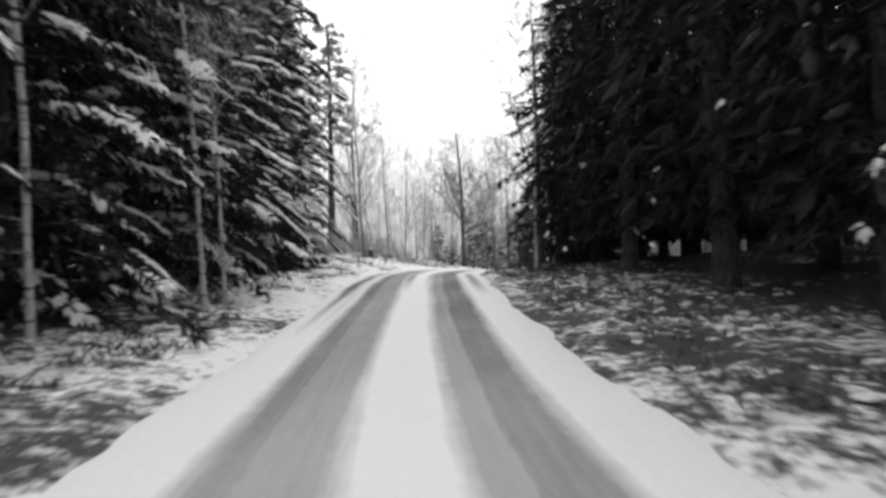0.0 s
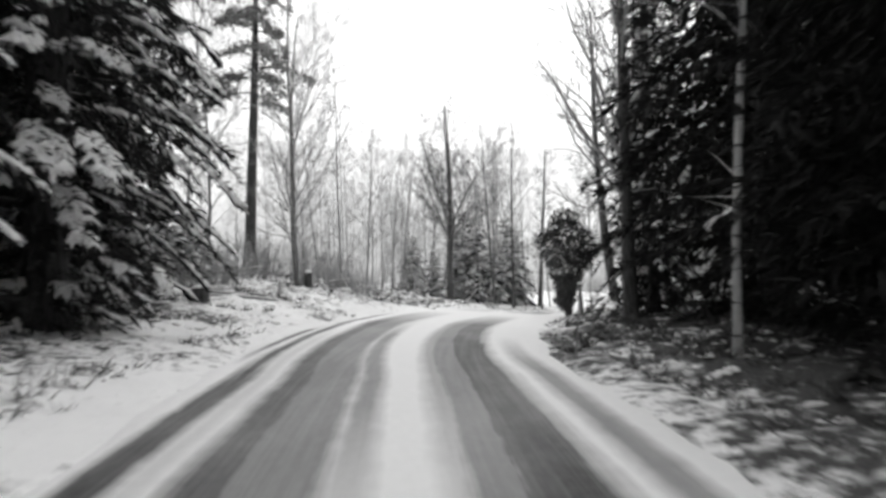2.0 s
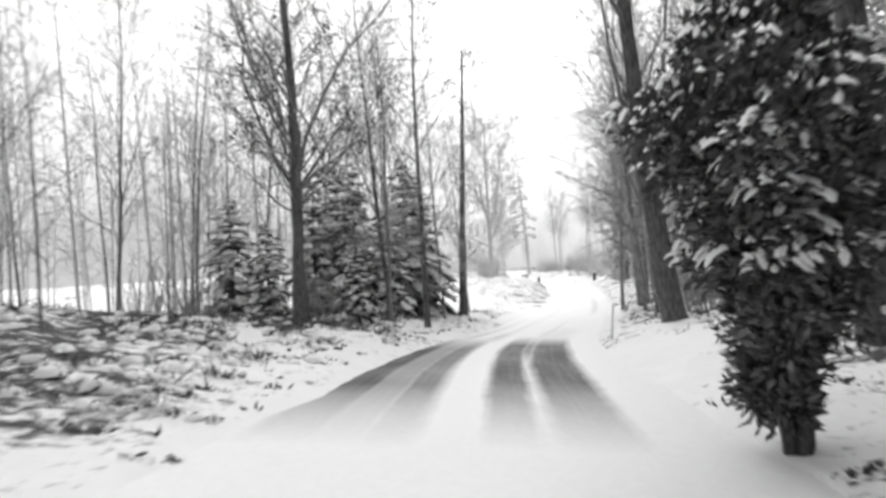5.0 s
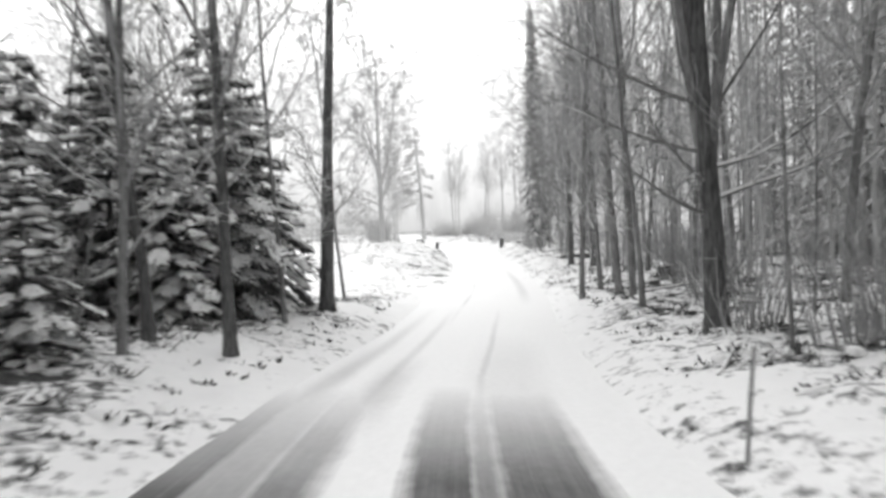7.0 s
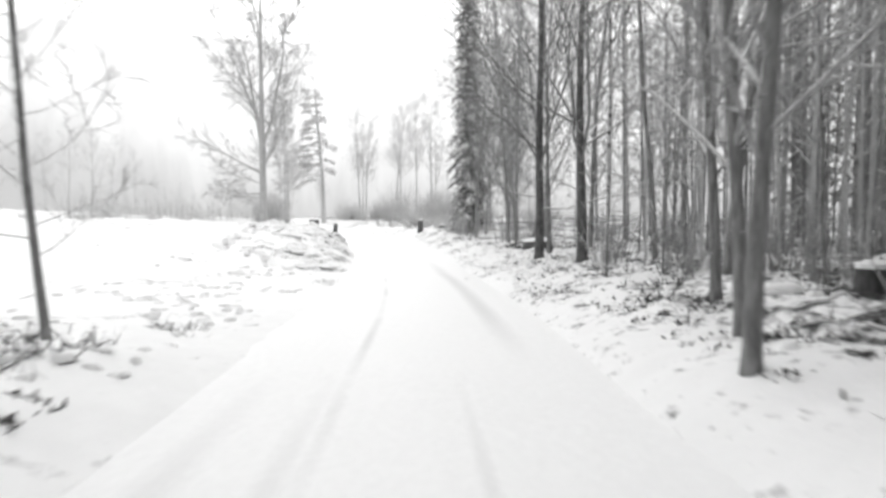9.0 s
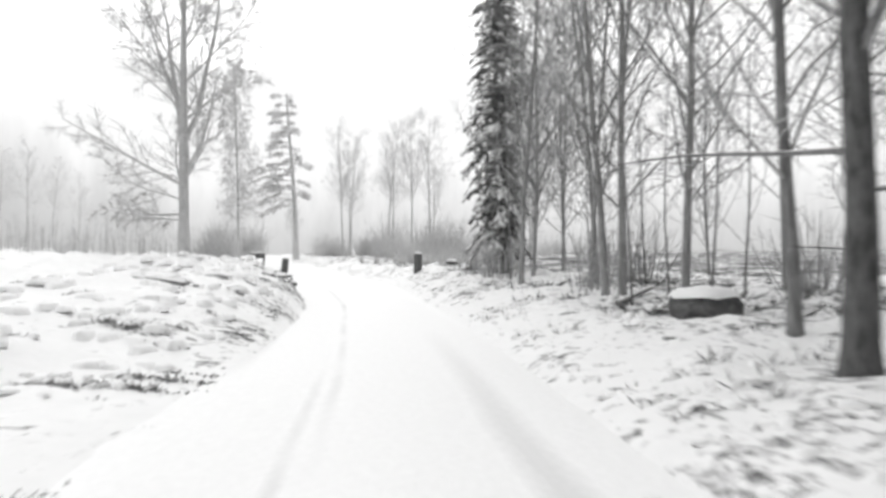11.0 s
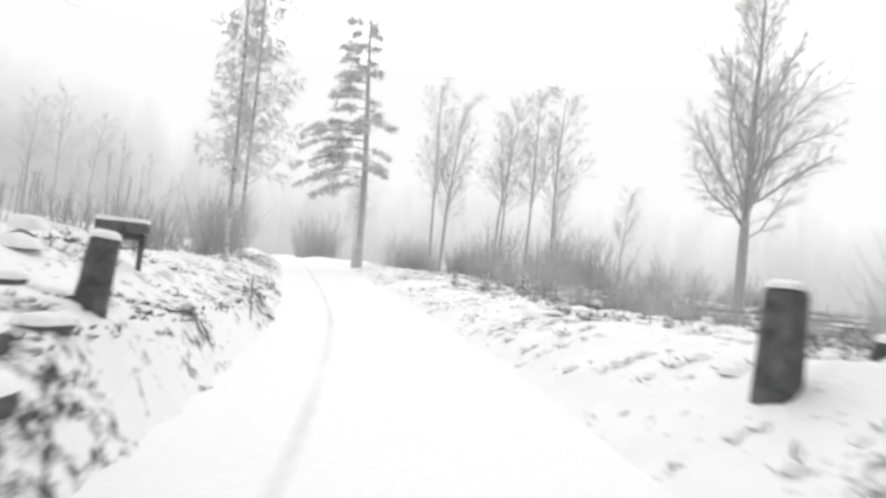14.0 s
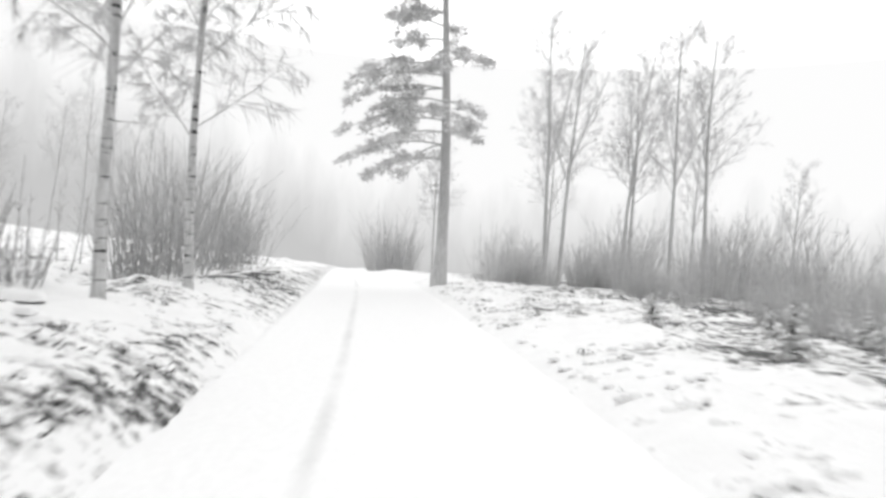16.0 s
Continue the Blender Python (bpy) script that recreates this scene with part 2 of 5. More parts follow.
# ---- mesh building ----
class Soup:
    """Vertices and faces of one mesh, gathered piece by piece."""

    def __init__(self):
        self.v, self.f, self.count = [], [], 0

    def add(self, verts, faces):
        self.v.append(np.asarray(verts, float).reshape(-1, 3))
        self.f += [tuple(i + self.count for i in face) for face in faces]
        self.count += len(self.v[-1])

    def tube(self, pts, radii, sides, cap=False):
        pts = np.asarray(pts, float)
        way = np.gradient(pts, axis=0)
        way /= np.linalg.norm(way, axis=1, keepdims=True) + 1e-9
        ref = np.array([0.31, 0.95, 0.05]) if abs(way[0, 2]) > 0.7 else np.array([0.0, 0.0, 1.0])
        a = np.cross(way, ref)
        a /= np.linalg.norm(a, axis=1, keepdims=True) + 1e-9
        b = np.cross(way, a)
        ang = np.arange(sides) * 2 * np.pi / sides
        ring = pts[:, None] + np.asarray(radii)[:, None, None] * (np.cos(ang)[None, :, None] * a[:, None] + np.sin(ang)[None, :, None] * b[:, None])
        faces = [(i * sides + k, i * sides + (k + 1) % sides, (i + 1) * sides + (k + 1) % sides, (i + 1) * sides + k)
                 for i in range(len(pts) - 1) for k in range(sides)]
        if cap:
            faces.append(tuple((len(pts) - 1) * sides + k for k in range(sides)))
        self.add(ring, faces)

    def blades(self, base, way, flat, length, width, fold=0.0):
        """Many pointed blades at once: rows of base, direction, sideways direction, length and width."""
        base, way, flat = (np.asarray(q, float) for q in (base, way, flat))
        length, width = np.asarray(length)[:, None], np.asarray(width)[:, None]
        mid = base + way * length * 0.45
        up = np.cross(way, flat)
        quad = np.stack([base, mid + flat * width / 2 - up * fold * width, base + way * length, mid - flat * width / 2 - up * fold * width], 1)
        first = self.count
        self.v.append(quad.reshape(-1, 3))
        k = first + 4 * np.arange(len(base))
        self.f += [(i, i + 1, i + 2) for i in k] + [(i, i + 2, i + 3) for i in k]
        self.count += 4 * len(base)

    def spikes(self, base, tip, radius):
        """Many thin three-sided twigs at once, each tapering to a point."""
        way = unit(tip - base)
        a = unit(np.cross(way, np.where(np.abs(way[:, 2:]) > 0.9, (1.0, 0, 0), (0, 0, 1.0))))
        b = np.cross(way, a)
        ring = [base + radius * (math.cos(q) * a + math.sin(q) * b) for q in (0, 2.0944, 4.1888)]
        self.v.append(np.stack(ring + [tip], 1).reshape(-1, 3))
        for i in self.count + 4 * np.arange(len(base)):
            self.f += [(i, i + 1, i + 3), (i + 1, i + 2, i + 3), (i + 2, i, i + 3)]
        self.count += 4 * len(base)

    def pads(self, at, way, long, wide, thick):
        """Many tongues of snow at once, each bending down over the bough that carries it."""
        at, way = np.asarray(at, float), np.asarray(way, float)
        long, wide, thick = (np.asarray(q, float)[:, None] for q in (long, wide, thick))
        up = np.array([0, 0, 1.0])
        side = unit(np.cross(way, up))
        rows = []
        for u, w, h in ((0, 0.4, 0.4), (0.4, 1.0, 1.0), (0.8, 0.7, 0.7), (1.0, 0.2, 0.1)):
            mid = at + way * long * u - up * long * 0.4 * u * u
            jog = RNG.uniform(0.7, 1.3, (len(at), 3))
            rows += [mid - side * wide * w * jog[:, :1] - up * thick * 0.5, mid + up * thick * h * jog[:, 1:2], mid + side * wide * w * jog[:, 2:] - up * thick * 0.5]
        self.v.append(np.stack(rows, 1).reshape(-1, 3))
        for i in self.count + 12 * np.arange(len(at)):
            self.f += [(i + 3 * k + j, i + 3 * k + j + 1, i + 3 * k + j + 4, i + 3 * k + j + 3) for k in range(3) for j in range(2)]
        self.count += 12 * len(at)

    def lumps(self, at, size):
        """Small uneven rounded lumps: rows of place and (x, y, z) size."""
        a = np.arange(6) * 1.0472
        form = np.r_[np.c_[np.cos(a), np.sin(a), 0 * a - 0.3], np.c_[0.78 * np.cos(a + 0.5), 0.78 * np.sin(a + 0.5), 0 * a + 0.55], [(0, 0, 0.8)]]
        face = [(k, (k + 1) % 6, 6 + k) for k in range(6)] + [(6 + k, (k + 1) % 6, 6 + (k + 1) % 6) for k in range(6)] + [(6 + k, 6 + (k + 1) % 6, 12) for k in range(6)]
        for p, q in zip(at, size):
            turn = RNG.uniform(0, 6.3)
            c, s = math.cos(turn), math.sin(turn)
            v = form * (q * RNG.uniform(0.8, 1.2, (13, 1)))
            self.add(np.c_[v[:, 0] * c - v[:, 1] * s, v[:, 0] * s + v[:, 1] * c, v[:, 2]] + p, face)

    def mesh(self, name, mat, smooth=False):
        me = bpy.data.meshes.new(name)
        me.from_pydata(np.concatenate(self.v).tolist() if self.v else [], [], self.f)
        me.materials.append(mat)
        if smooth:
            me.shade_smooth()
        return me


RNG = np.random.default_rng(7)


def part(name, soup, mat, parent, label="", smooth=False, kind=""):
    ob = new(name, soup.mesh(name, mat, smooth))
    ob.parent = parent
    return tagged(ob, label, kind=kind)


def unit(v):
    v = np.asarray(v, float)
    return v / (np.linalg.norm(v, axis=-1, keepdims=True) + 1e-9)


# ---- the lie of the land: a road line with its banks, and everything set out from it ----
ROAD = [(2.6, -30, -1.75, -2), (1.0, -10, -0.55, -2), (0.12, 0, 0.01, -2), (-0.24, 4.4, 0.22, -1.5), (-0.47, 9, 0.47, -1.0),
        (-0.62, 13.5, 0.8, -0.9), (-0.73, 18, 1.12, -0.8), (-0.66, 22.5, 1.28, -0.8), (0.1, 26.9, 1.4, -2.0),
        (1.45, 31.2, 1.43, -3.8), (2.9, 35.4, 1.38, -3.6), (4.45, 39.65, 1.22, -1.8), (6.31, 43.7, 0.98, -1.2),
        (8.51, 47.6, 0.76, -0.8), (10.8, 51.5, 0.62, -0.5), (13.1, 55.35, 0.53, -0.4), (15.27, 59.3, 0.47, -0.3)]
ROAD += [(17.37, 63.4, 0.41, 0.3), (19.31, 67.4, 0.39, 2.3), (21.14, 71.5, 0.38, 4.3), (22.95, 75.65, 0.41, 5.8),
         (24.4, 79.8, 0.49, 6.4), (25.74, 84.2, 0.54, 5.4), (26.9, 88.6, 0.62, 4.0), (28.4, 96, 0.88, 2.0),
         (30.3, 107, 1.3, 0), (32.2, 120, 1.55, 0), (34.5, 136, 1.7, 0), (40, 175, 1.8, 0)]
OUT = (1.9, 3.0, 5.0, 9.0, 16.0, 40.0)  # metres out from the road's middle
BANK_LEFT = [(-20, 0, .15, .35, .5, .7, 1.0), (20, 0, .15, .4, .6, .8, 1.2), (36, 0, .2, .6, 1.4, 2.0, 2.5), (46, .05, .35, .7, .9, 1.2, 1.5),
             (52, .1, .5, .6, .7, .9, 1.2), (57.5, 0, .1, .1, .15, .3, .8), (66, 0, .03, .05, .1, .3, .8), (71, 0, .14, .55, .75, .9, 1.2), (77, .35, .9, 1.1, 1.2, 1.3, 1.6),
             (86, .85, 1.25, 1.3, 1.5, 1.7, 2.3), (91, .55, 0.95, 1.3, 1.5, 1.7, 2.3), (105, .1, .4, .5, .6, .9, 2.2), (200, 0, .3, .4, .5, 1, 2.2)]
BANK_RIGHT = [(-20, 0, .1, .25, .4, .5, .6), (30, 0, .1, .2, .3, .4, .4), (42.5, .1, .45, .6, .7, .75, .8), (47.5, .1, .35, .5, .65, .7, .8), (52, .2, .5, .65, .75, .8, .8), (60, .1, .35, .55, .65, .7, .8),
              (74, .1, .35, .5, .6, .6, .6), (85, .2, .6, .65, .4, .1, 0), (100, .1, .3, .3, .3, .3, .3), (200, 0, .3, .3, .3, .4, .4)]


def road_line(step=0.5):
    """Rows of s, x, y, z, camber, heading along the road, at even steps."""
    p = np.array(ROAD, float)
    m = np.gradient(p, axis=0)
    u = np.linspace(0, len(p) - 1.0001, 1600)
    i, f = u.astype(int), (u % 1)[:, None]
    q = (2 * f**3 - 3 * f**2 + 1) * p[i] + (f**3 - 2 * f**2 + f) * m[i] + (3 * f**2 - 2 * f**3) * p[i + 1] + (f**3 - f**2) * m[i + 1]
    s = np.r_[0, np.cumsum(np.hypot(*np.diff(q[:, :2], axis=0).T))]
    at = np.arange(0, s[-1], step)
    q = np.stack([np.interp(at, s, q[:, k]) for k in range(4)], 1)
    d = np.gradient(q[:, :2], axis=0)
    zero = at[np.argmin(np.hypot(q[:, 0] - 0.12, q[:, 1]))]
    return np.c_[at - zero, q, np.arctan2(d[:, 0], d[:, 1])]


LINE = road_line()


def shoulder(s):
    """How much further the road reaches to the left over the crest."""
    return 0.5 * np.clip((s - 19) / 5, 0, 1) * np.clip((37 - s) / 5, 0, 1)


def off_road(x, y):
    """How far along the road, and how far to its right, places lie."""
    x, y = np.atleast_1d(np.asarray(x, float)), np.atleast_1d(np.asarray(y, float))
    s, lat = np.empty(len(x)), np.empty(len(x))
    for a in range(0, len(x), 4000):
        dx, dy = x[a:a + 4000, None] - LINE[:, 1], y[a:a + 4000, None] - LINE[:, 2]
        d = np.hypot(dx, dy)
        near = d.min(1, keepdims=True)
        w = np.exp(-(d - near) / (0.06 * near + 0.1))
        s[a:a + 4000] = (w * LINE[:, 0]).sum(1) / w.sum(1)
        k = d.argmin(1)
        n = np.arange(len(k))
        side = dx[n, k] * np.cos(LINE[k, 5]) - dy[n, k] * np.sin(LINE[k, 5])
        lat[a:a + 4000] = np.where(np.minimum(k, len(LINE) - 1 - k) > 0, np.sign(side) * near[:, 0], side)
    return s, lat


def banks(s, lat, table):
    t = np.array(table, float)
    rows = np.stack([np.interp(s, t[:, 0], t[:, k]) for k in range(1, 7)], 1)
    rows = np.c_[np.zeros(len(s)), rows]
    out = np.array((1.5,) + OUT)
    far = np.clip(np.abs(lat), out[0], out[-1])
    k = np.clip(np.searchsorted(out, far, side="right") - 1, 0, len(out) - 2)
    n = np.arange(len(s))
    f = (far - out[k]) / (out[k + 1] - out[k])
    return rows[n, k] * (1 - f) + rows[n, k + 1] * f


def land(x, y):
    """The smooth height of the ground, with no small bumps."""
    s, lat = off_road(x, y)
    z = np.interp(s, LINE[:, 0], LINE[:, 3]) + np.clip(lat, -2.4, 2.4) * np.tan(np.radians(np.interp(s, LINE[:, 0], LINE[:, 4])))
    return z + np.where(lat < 0, banks(s, np.minimum(lat + shoulder(s), 0), BANK_LEFT), banks(s, lat, BANK_RIGHT)), s, lat


def height(x, y):
    return float(land(x, y)[0][0])


# ---- the ground, one sheet out to the horizon, and the road on it ----
def spread(lo, hi, step, reach):
    mid = np.arange(lo, hi + step / 2, step)
    grow = np.cumsum(step * 1.25 ** np.arange(1, 60))
    grow = grow[grow < reach]
    return np.r_[lo - grow[::-1], mid, hi + grow]


def bumps(x, y, lat):
    """Small unevenness: none on the road, hummocks on the banks and under the trees."""
    off = np.clip((np.abs(lat) - 1.7) / 1.6, 0, 1)
    out = np.zeros(len(x))
    for k, (p, q, r) in enumerate(zip(x, y, off)):
        if r > 0 and abs(p) < 90 and -30 < q < 170:
            out[k] = r * (0.16 * noise.noise((p * 0.8, q * 0.8, 3)) + 0.11 * noise.noise((p * 2.1, q * 2.1, 9)))
    heaps = 1 + 1.3 * np.exp(-(((y - 86) / 9) ** 2)) * (lat < 0)
    return out * heaps * (1 - np.exp(-((x - 10.6) / 5.4) ** 4 - ((y - 60.8) / 2.9) ** 4))


def build_ground():
    gx, gy = spread(-14, 36, 0.32, 1500), spread(-3, 108, 0.32, 1500)
    x, y = (q.ravel() for q in np.meshgrid(gx, gy))
    z, s, lat = land(x, y)
    z = z + bumps(x, y, lat) - 0.07 * np.clip((1.95 + shoulder(s) * (lat < 0) - np.abs(lat)) / 0.3, 0, 1)
    w, h = len(gx), len(gy)
    i = (np.arange(h - 1)[:, None] * w + np.arange(w - 1)).ravel()
    me = bpy.data.meshes.new("ground")
    me.from_pydata(np.c_[x, y, z].tolist(), [], np.stack([i, i + 1, i + w + 1, i + w], 1).tolist())
    # how bare of snow: under the dark spruces much, on open verges little
    def strip(at, *values):
        """How bare each side is at four distances out, from place to place along the road."""
        v = np.stack([np.interp(s, at, column) for column in zip(*values)], 1)
        d = np.clip(np.abs(lat), 2.2, 13.9)
        k = np.searchsorted((2.2, 4.0, 7.0, 14.0), d, side="right") - 1
        lo, n = np.array((2.2, 4.0, 7.0, 14.0)), np.arange(len(s))
        f = (d - lo[k]) / (lo[k + 1] - lo[k])
        return v[n, k] * (1 - f) + v[n, k + 1] * f

    right = strip((0, 21, 28, 36, 46, 58, 76, 84, 110), (.28, .5, .58, .66), (.4, .5, .55, .62), (.26, .46, .52, .6), (.05, .3, .4, .5), (.12, .32, .3, .3),
                  (.14, .26, .3, .3), (.1, .2, .28, .3), (.14, .24, .32, .45), (.08, .2, .35, .4))
    left = strip((2, 10, 24, 34, 44, 58, 66, 72, 78, 84, 92, 110), (.3, .5, .7, .8), (.24, .38, .6, .8), (.07, .17, .36, .45), (.06, .2, .28, .3), (.22, .44, .46, .4),
                 (.02, .08, .08, .05), (.0, .1, .06, .04), (.2, .08, .0, .0), (.2, .06, .0, .0), (.2, .12, .08, .1), (.2, .15, .12, .1), (.22, .18, .16, .12))
    bare = np.where(lat > 0, right, left) * (1 - np.exp(-((x - 10.6) / 5.4) ** 4 - ((y - 60.8) / 2.9) ** 4))
    # the scraped strip at the foot of the field bank
    bare += 0.09 * np.exp(-(((np.abs(lat) - 2.05) / 0.25) ** 2)) * (lat < 0) * np.clip((s - 66) / 6, 0, 1)
    for k, (p, q) in enumerate(zip(x, y)):
        if abs(p) < 60 and -20 < q < 130:
            bare[k] += 0.22 * noise.noise((p * 0.35, q * 0.35, 5))
    soft = me.attributes.new("litter", "FLOAT", "POINT")
    soft.data.foreach_set("value", bare.astype(np.float32))
    me.materials.append(GROUND)
    me.shade_smooth()
    tagged(new("ground", me), "snow-covered forest floor and verges with withered litter", "ground", kind="structure")


def build_road():
    cols = np.array([-2.3, -2.12, -1.95, -1.7, -1.3, -0.86, -0.45, 0, 0.45, 0.86, 1.3, 1.7, 1.95, 2.12, 2.3])
    dip = np.array([-0.22, -0.07, -0.01, 0, -0.008, -0.015, -0.005, 0.005, -0.005, -0.015, -0.008, 0, -0.01, -0.07, -0.22])
    rows = LINE[(LINE[:, 0] > -18) & (LINE[:, 0] < 170)]
    s, x, y, z, camber, way = rows.T
    right = np.c_[np.cos(way), -np.sin(way)]
    reach = cols - shoulder(s)[:, None] * np.clip((-cols - 1.0) / 0.95, 0, 1)
    px, py = x[:, None] + right[:, :1] * reach, y[:, None] + right[:, 1:] * reach
    edge = (0.07 * np.sin(s[:, None] * 1.3 + cols) + 0.05 * np.sin(s[:, None] * 3.1 + 2 * cols) + 0.02 * np.sin(s[:, None] * 5.3 + 5 * cols)) * (np.abs(cols) > 1.9)
    pz = z[:, None] + np.maximum(reach, -2.4) * np.tan(np.radians(camber))[:, None] + dip + 0.012
    me = bpy.data.meshes.new("road")
    w = len(cols)
    i = (np.arange(len(rows) - 1)[:, None] * w + np.arange(w - 1)).ravel()
    me.from_pydata(np.stack([px + edge, py, pz], -1).reshape(-1, 3).tolist(), [], np.stack([i, i + 1, i + w + 1, i + w], 1).tolist())
    uv = np.stack([reach + edge, np.broadcast_to(s[:, None], px.shape)], -1).reshape(-1, 2)
    loops = np.empty(len(me.loops), int)
    me.loops.foreach_get("vertex_index", loops)
    me.uv_layers.new(name="UVMap").data.foreach_set("uv", uv[loops].ravel())
    me.materials.append(ROAD_TOP)
    me.shade_smooth()
    tagged(new("road", me), "narrow snow-covered forest road with dark wheel tracks", "road", kind="structure")


def build_backdrop():
    """The white distance, far behind everything: a glowing wall with its mist painted on."""
    m = bpy.data.materials.new("misty_distance")
    m.use_nodes = True
    n, l = m.node_tree.nodes, m.node_tree.links
    n.remove(n["Principled BSDF"])
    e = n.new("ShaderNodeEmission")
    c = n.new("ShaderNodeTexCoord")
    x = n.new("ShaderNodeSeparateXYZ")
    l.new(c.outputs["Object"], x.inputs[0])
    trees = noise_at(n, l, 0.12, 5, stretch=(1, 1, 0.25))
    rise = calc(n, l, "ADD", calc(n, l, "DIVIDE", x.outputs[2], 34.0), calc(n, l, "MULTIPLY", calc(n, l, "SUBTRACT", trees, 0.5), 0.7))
    # the misty dimming of a wooded hill beyond the field, painted into the glow
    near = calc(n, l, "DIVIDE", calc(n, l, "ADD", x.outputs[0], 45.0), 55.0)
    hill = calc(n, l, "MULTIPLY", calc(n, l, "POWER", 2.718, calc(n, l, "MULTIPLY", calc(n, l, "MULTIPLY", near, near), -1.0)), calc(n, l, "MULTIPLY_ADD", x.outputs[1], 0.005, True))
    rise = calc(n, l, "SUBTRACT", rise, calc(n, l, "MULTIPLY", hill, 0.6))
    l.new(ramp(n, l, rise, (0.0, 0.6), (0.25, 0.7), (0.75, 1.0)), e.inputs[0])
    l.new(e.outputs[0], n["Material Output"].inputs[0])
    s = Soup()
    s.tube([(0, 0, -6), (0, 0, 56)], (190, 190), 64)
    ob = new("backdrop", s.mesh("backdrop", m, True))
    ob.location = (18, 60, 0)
    tagged(ob, "glowing backdrop painted with distant woods in mist", "backdrop", kind="structure")


build_ground()
build_road()
build_backdrop()


# ---- trees ----
def limb(wood, twigs, start, way, length, radius, level, p):
    """One limb and, along it, those that it carries. wood takes the stem; twigs, a list of soups, one for each main limb."""
    n = (9, 5, 2, 1)[level]
    pts, d = [np.array(start, float)], np.array(way, float)
    for k in range(n):
        d = unit(d + RNG.normal(0, p["wobble"][level], 3) + np.array([0, 0, p["lift"][level]]))
        pts.append(pts[-1] + d * length / n)
    pts = np.array(pts)
    u = np.linspace(0, 1, n + 1)
    radii = np.maximum(radius * (1 - u * (1 - p["taper"][level])), p["finest"])
    if level == 0:
        radii[1:] *= 1 + RNG.normal(0, 0.05, n)
        # dead stubs low on the stem
        f = RNG.uniform(0.06, 0.5, 9)
        i = (f * n).astype(int)
        at = pts[i] + (pts[i + 1] - pts[i]) * (f * n - i)[:, None]
        wood.spikes(at, at + unit(RNG.normal(0, 1, (9, 3)) * (1, 1, 0.4) + np.array([0, 0, 0.1])) * RNG.uniform(0.15, 0.7, (9, 1)) * min(1, length / 9), 0.008 + 0.05 * radius)
        pts = np.insert(pts, 1, pts[0] + (pts[1] - pts[0]) * 0.3, 0)
        wood.tube(pts, np.r_[radii[0] * 1.45, radii[0] * 1.05, radii[1:]], 9)
        pts = np.delete(pts, 1, 0)
    else:
        twigs[-1].tube(pts, radii, (9, 5, 3, 3)[level])
    if level >= p["levels"]:
        return
    if level == 2:
        # the finest twigs, all at once
        m = int(p["kids"][2] * p["twiggy"])
        f = p["first"][2] + (1 - p["first"][2]) * RNG.random(m)
        i = np.minimum((f * n).astype(int), n - 1)
        at = pts[i] + (pts[i + 1] - pts[i]) * (f * n - i)[:, None]
        axis = unit(pts[i + 1] - pts[i])
        ang = np.radians(p["angle"][2] * RNG.uniform(0.7, 1.35, m))[:, None]
        d = unit(axis * np.cos(ang) + unit(np.cross(axis, RNG.normal(0, 1, (m, 3)))) * np.sin(ang) + np.array([0, 0, p["lift"][3]]))
        long = length * p["ratio"][2] * (1 - 0.5 * f) * RNG.uniform(0.5, 1.35, m) + 0.06
        twigs[-1].spikes(at, at + d * long[:, None], p["finest"])
        return
    count = p["kids"][level]
    spin = RNG.uniform(0, 6.28)
    for high, turn, steep, long, thick in p["limbs"] if level == 0 else ():
        f = high / length
        i = min(int(f * n), n - 1)
        twigs.append(Soup())
        a, e = radians(turn), radians(steep)
        limb(wood, twigs, pts[i] + (pts[i + 1] - pts[i]) * (f * n - i), (math.cos(a) * math.cos(e), math.sin(a) * math.cos(e), math.sin(e)), long, thick, 1, p)
    for k in range(count):
        f = p["first"][level] + (1 - p["first"][level]) * (k + RNG.uniform(0.1, 0.9)) / count
        i = min(int(f * n), n - 1)
        at = pts[i] + (pts[i + 1] - pts[i]) * (f * n - i)
        axis = unit(pts[i + 1] - pts[i])
        spin += 2.4 + RNG.normal(0, 0.5)
        side = unit(np.cross(axis, (math.cos(spin), math.sin(spin), 0.3)))
        ang = radians(p["angle"][level] * RNG.uniform(0.75, 1.25))
        shape = p["shape"](f) if level == 0 else 1 - 0.55 * f
        size = length * p["ratio"][level] * shape * RNG.uniform(0.7, 1.25)
        if level == 0:
            twigs.append(Soup())
        limb(wood, twigs, at, axis * math.cos(ang) + side * math.sin(ang), size, np.interp(f, u, radii) * p["thin"][level], level + 1, p)


def habit(**more):
    p = dict(levels=3, kids=(24, 7, 4), first=(0.4, 0.2, 0.15), angle=(45, 42, 42), ratio=(0.3, 0.45, 0.5), thin=(0.4, 0.5, 0.6), finest=0.0055, twiggy=1.7,
             wobble=(0.025, 0.14, 0.2, 0.2), lift=(0.02, 0.07, 0.05, 0.0), taper=(0.2, 0.25, 0.4, 0.6), shape=lambda f: 1.15 - 0.7 * f,
             height=11, radius=0.12, lean=0.02, limbs=())
    p.update(more)
    return p


def arching(f):
    """Short boughs low down, the longest half way up."""
    return 0.45 + 2.6 * f * (1 - f)


